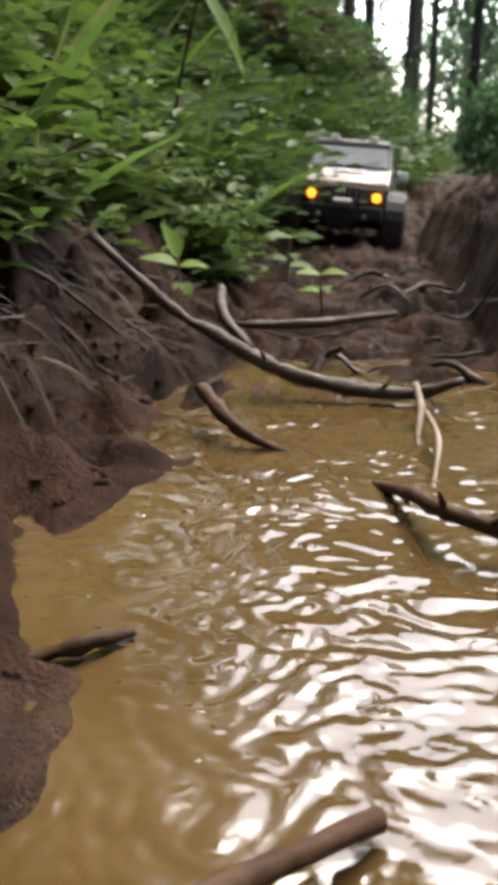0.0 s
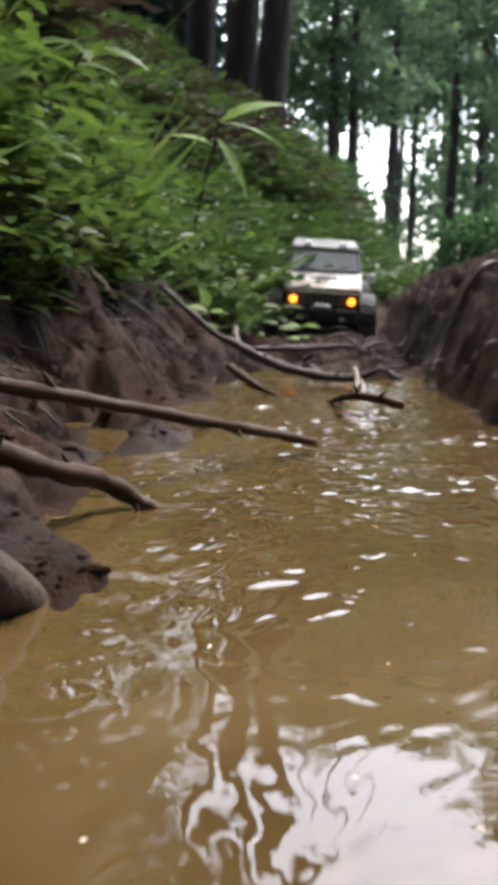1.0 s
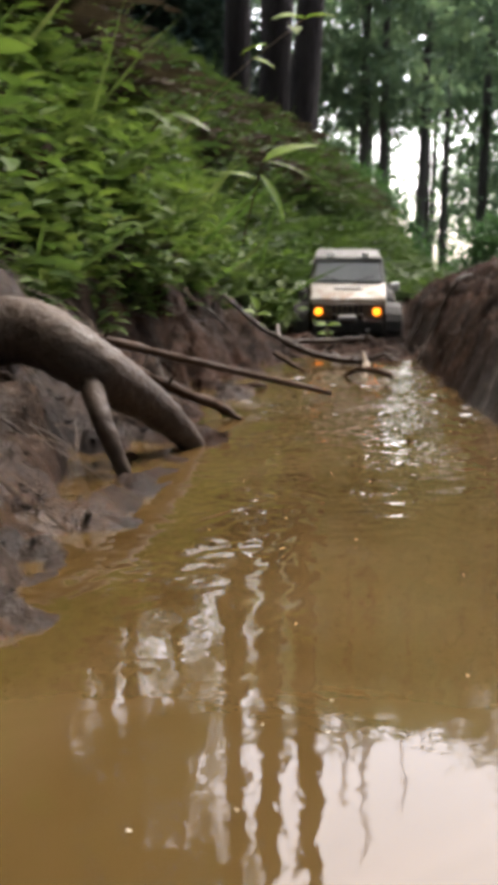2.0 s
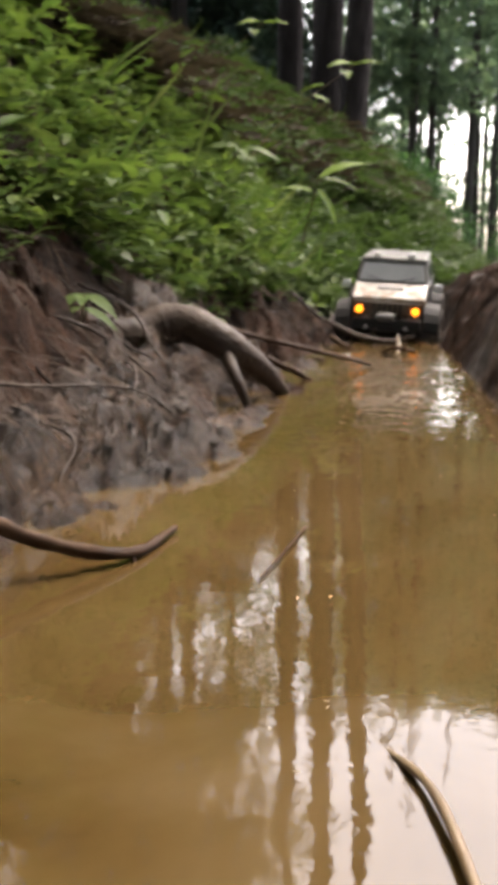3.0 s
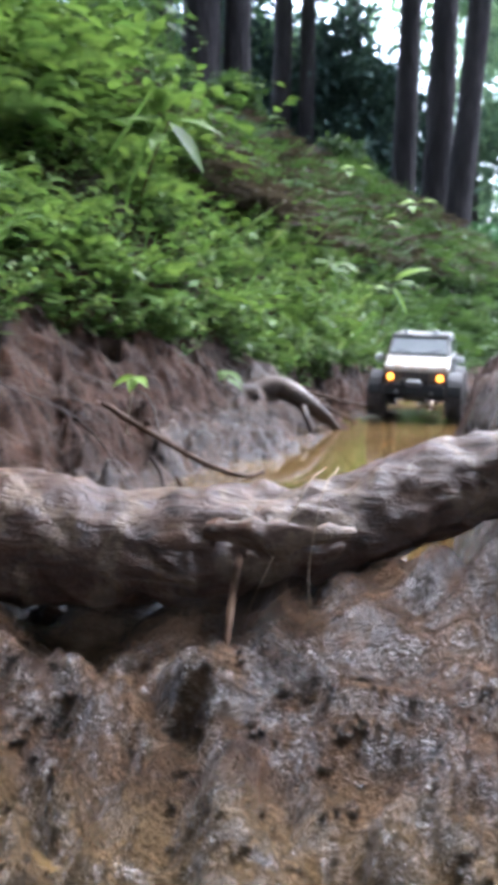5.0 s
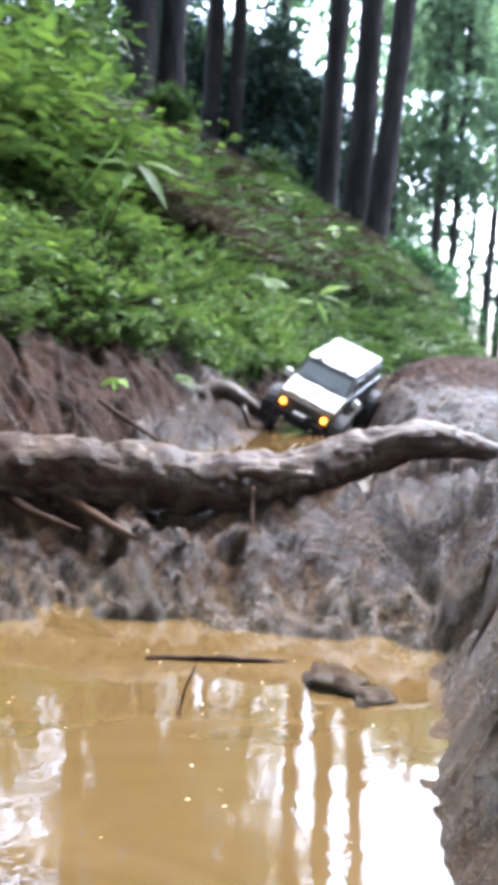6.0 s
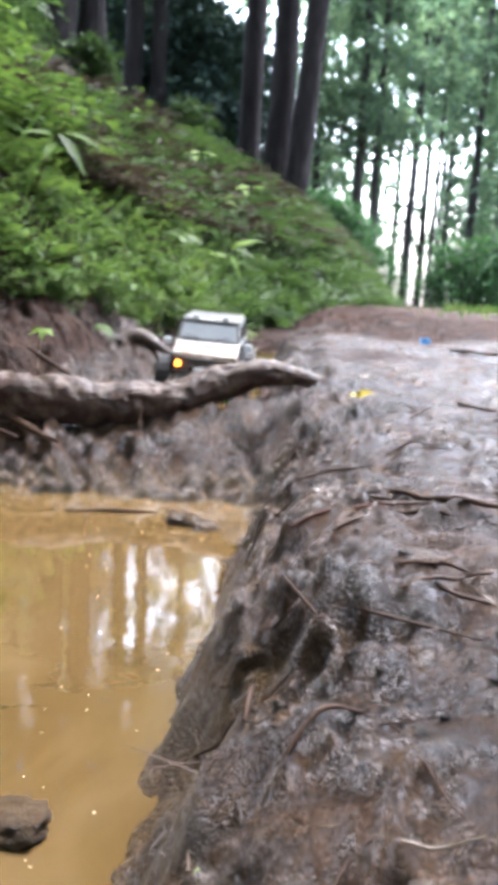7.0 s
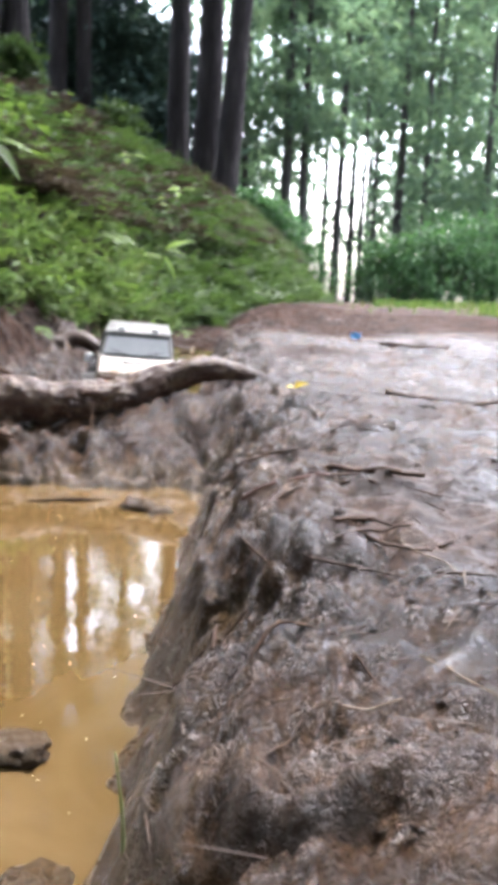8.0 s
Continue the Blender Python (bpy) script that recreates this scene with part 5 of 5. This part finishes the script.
def tree(name, base, h, r, lean, seed, crown, label, bark, leaf_mat, limbs=8, sides=14):
    root = new(name, None)
    root.location = base
    tagged(root, label, "tree", "trees round the track")
    mesh_object("trunk", trunk_mesh("trunk", h, r, lean, seed, sides), bark, root)
    if crown:
        (c, q), C = crown_arrays(seed, *crown)
        top = np.array([lean[0] * h * 0.6, lean[1] * h * 0.6, 0])
        mesh_object("crown", raw_mesh("crown", c + top, q), leaf_mat, root)
        for k in range(limbs):
            e = C[(k * 7) % len(C)] + top
            z0 = max(0.3, e[2] - 0.35 * float(np.hypot(e[0] - top[0], e[1] - top[1])))
            fz = min(1, z0 / h)
            st = np.array([lean[0] * (fz ** lean[2]) * h, lean[1] * fz * h, z0])
            mesh_object("limb", tube_mesh("limb", [st, (st + e) / 2 + (0, 0, 0.05), e], [r * 0.22, r * 0.14, r * 0.05], 6, 0.1, seed + k, 4), bark, root)
    return root


def gz(x, y):
    return float(ground_height(x, y))


# the three big pines on the slope and the others uphill
for i, (x, y, r, lean, h) in enumerate(((0.19, 8.4, 0.150, (0.045, 0.0, 0.8), 15), (-0.03, 8.8, 0.17, (0.012, 0.0, 1.0), 16), (-0.42, 9.2, 0.15, (0.006, 0.0, 1.0), 15),
                                        (-2.42, 7.2, 0.20, (-0.004, 0.0, 1.0), 16), (-2.10, 7.4, 0.15, (0.004, 0.0, 1.0), 16), (-2.45, 12.0, 0.16, (0.004, 0.0, 1.0), 15), (-2.05, 12.0, 0.13, (0.0, 0.0, 1.0), 15),
                                        (-1.55, 14.0, 0.10, (0.0, 0.0, 1.0), 14), (-3.6, 9.5, 0.20, (0.0, 0.0, 1.0), 16))):
    tree("pine_tree", (x, y, gz(x, y)), h, r, lean, 300 + i, (7.5, h, 1.8, 52, 60, 0.20) if i < 3 else (3.0, h, 2.0, 105, 60, 0.20), "tall pine with dark fissured bark and high crown", BARK, CROWN, 6)

# slender trees beyond the track, their leaves coloured paler to imitate haze
FAR = [(1.22, 12.0, 0.085), (1.50, 12.3, 0.07), (2.30, 14.0, 0.095), (3.4, 20, 0.10), (4.15, 18.0, 0.12), (5.0, 19, 0.11), (5.6, 21, 0.12), (3.1, 16.5, 0.06), (6.2, 17, 0.11),
       (1.9, 22, 0.12), (7.4, 22, 0.13), (4.9, 26, 0.13), (2.8, 27, 0.12), (0.9, 26, 0.13), (-4.6, 16, 0.13), (-6, 20, 0.15), (8.5, 26, 0.14), (6.9, 30, 0.15), (-2.6, 24, 0.14), (9.8, 21, 0.14), (0.6, 14.5, 0.07), (5.3, 15, 0.08), (6.6, 24, 0.12), (3.9, 31, 0.13), (5.9, 34, 0.14), (1.4, 33, 0.14), (8.0, 36, 0.15), (7.6, 14.5, 0.10)]
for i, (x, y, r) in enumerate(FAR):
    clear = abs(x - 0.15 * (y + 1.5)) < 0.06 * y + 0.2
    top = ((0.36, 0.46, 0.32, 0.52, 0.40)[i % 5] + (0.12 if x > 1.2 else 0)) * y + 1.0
    tree("forest_tree", (x, y, gz(x, y)), top + 1, r, (0.004 * ((i * 7) % 5 - 2), 0.0, 1.0), 400 + i, (0.185 * y - gz(x, y), 0.52 * y - gz(x, y), 0.07 * y, 56, 36, 0.011 * y + 0.05, 0.4, 1.0) if clear else (0.08 * y, top + 0.8, 0.065 * y + 0.4, 76, 38, 0.0112 * y + 0.055, 0.4, 1.0), "slender grey-barked forest tree, sparse foliage coloured pale for haze", FAR_BARK, HAZED_LEAF, 6, 10)


# off-view forest added overhead, behind and on both sides to cut sky light
shade = tree("forest_tree", (-5.5, -3.0, gz(-5.5, -3.0)), 13, 0.2, (0.0, 0.0, 1.0), 600, (4.0, 13, 3.0, 80, 32, 0.58, 0.5, 1.0), "added off-view tree, dense spreading crown to block sky light", BARK, CROWN, 8)
r = np.random.RandomState(5)
for x in np.arange(-12, 14.1, 3.6):
    for y in np.arange(-16, 9, 3.6):
        px, py = x + r.uniform(-0.9, 0.9), y + r.uniform(-0.9, 0.9)
        if (abs(px) < 1.7 and py < 4) or (py > -1 and -1.5 < px < 10) or (abs(px + 5.5) < 1.2 and abs(py + 3) < 1.2) or (py > 4 and px > -4 and px < 6):
            continue
        copy_thing(shade, pose(px, py, gz(px, py), 0, 0, r.uniform(0, 360)))


def bush(name, x, y, size, seed, material, label, clumps=70, per=55, leaf=0.09, height=1.0):
    root = new(name, None)
    root.location = (x, y, gz(x, y))
    tagged(root, label, "bush")
    (c, q), C = crown_arrays(seed, 0.1 * size, size * height, size * 0.8, clumps, per, leaf, 0.6)
    mesh_object("crown", raw_mesh("crown", c, q), material, root)
    for k in range(5):
        e = C[k * 3]
        mesh_object("stem", tube_mesh("stem", [(0, 0, -0.1), e * 0.5 + (0, 0, 0.05), e], [0.03 * size, 0.02 * size, 0.008 * size], 6, 0.1, seed + k, 4), FAR_BARK, root)
    return root


for i, (x, y, sz, hh) in enumerate(((2.75, 10.0, 1.0, 0.95), (3.5, 10.3, 1.25, 1.05), (4.4, 10.8, 1.5, 1.0), (5.6, 11.2, 1.6, 1.1), (6.8, 12, 1.8, 1.0))):
    bush("bush", x, y, sz, 500 + i, BUSH, "dense dark green bush at the end of the track", 80, 60, 0.085, hh)
for i, (x, y, sz, hh) in enumerate(((-1.5, 13.2, 1.7, 2.0), (-0.9, 14.5, 1.5, 2.1), (-2.4, 15, 1.6, 2.2), (-3.4, 13.5, 1.8, 2.2), (-4.4, 15.5, 2.0, 2.4), (-3.2, 18, 2.0, 2.4), (-1.7, 17.5, 1.7, 2.4))):
    bush("dark_conifer", x, y, sz, 520 + i, DARK_CROWN, "dark blue-green young conifer among the trunks", 120, 60, 0.17, hh)
for i, (x, y, sz) in enumerate(((0.75, 7.9, 0.45), (1.0, 8.6, 0.55), (0.55, 8.0, 0.4), (1.35, 9.4, 0.6), (-0.9, 6.5, 0.35), (-1.6, 5.2, 0.3), (-2.3, 5.6, 0.25), (-2.0, 3.6, 0.35), (-1.6, 2.2, 0.5), (-2.6, 4.6, 0.3), (-1.5, 1.0, 0.7), (-2.2, 0.4, 0.9), (-3.2, 7.5, 1.2))):
    bush("shrub", x, y, sz, 540 + i, BUSH if i < 4 else SLOPE, "leafy green shrub on the slope", 40, 45, 0.07)

# low grass beside the track, and on the right shoulder of the rut
r = np.random.RandomState(77)
n = 5200
y = r.uniform(1.4, 10, n)
x = table(SHORE_R, y) + r.uniform(0.05, 4.5, n)
edge = 1.0 + 0.12 * y
keep = (x - table(SHORE_R, y) > np.where(y > 4.5, 0.4, edge)) | (r.rand(n) < 0.06)
x, y = x[keep], y[keep]
n = len(x)
P = np.stack([x, y, ground_height(x, y)], -1)
a = r.uniform(0, 6.3, n)
c, q = leaf_arrays(P, np.stack([0.6 * np.cos(a), 0.6 * np.sin(a), 0.8 + 0 * a], -1), np.stack([np.cos(a), np.sin(a), 0.6 + 0 * a], -1),
                   r.uniform(0.03, 0.09, n), r.uniform(0.008, 0.02, n), 0.4, 0.15, (0.6, 1.0, 0.7, 0.05))
stuff("verge_grass", (c, q), GRASS, "low green grass and weeds along the verge", "grass")


# ======== what moves ========
def motions():
    walk(truck, [(t, pose(*p)) for t, *p in TRUCK_ROWS])
    ts = [r[0] for r in TRUCK_ROWS]
    way = [2.046 - r[2] for r in TRUCK_ROWS]
    for w, wx, wy in truck_wheels:
        rows = []
        for k in range(81):
            t = k * 0.1
            turn = math.degrees(float(np.interp(t, ts, way)) / WHEEL_R)
            rows.append((t, pose(wx, wy, WHEEL_R, turn, 0, 0)))
        walk(w, rows)


motions()
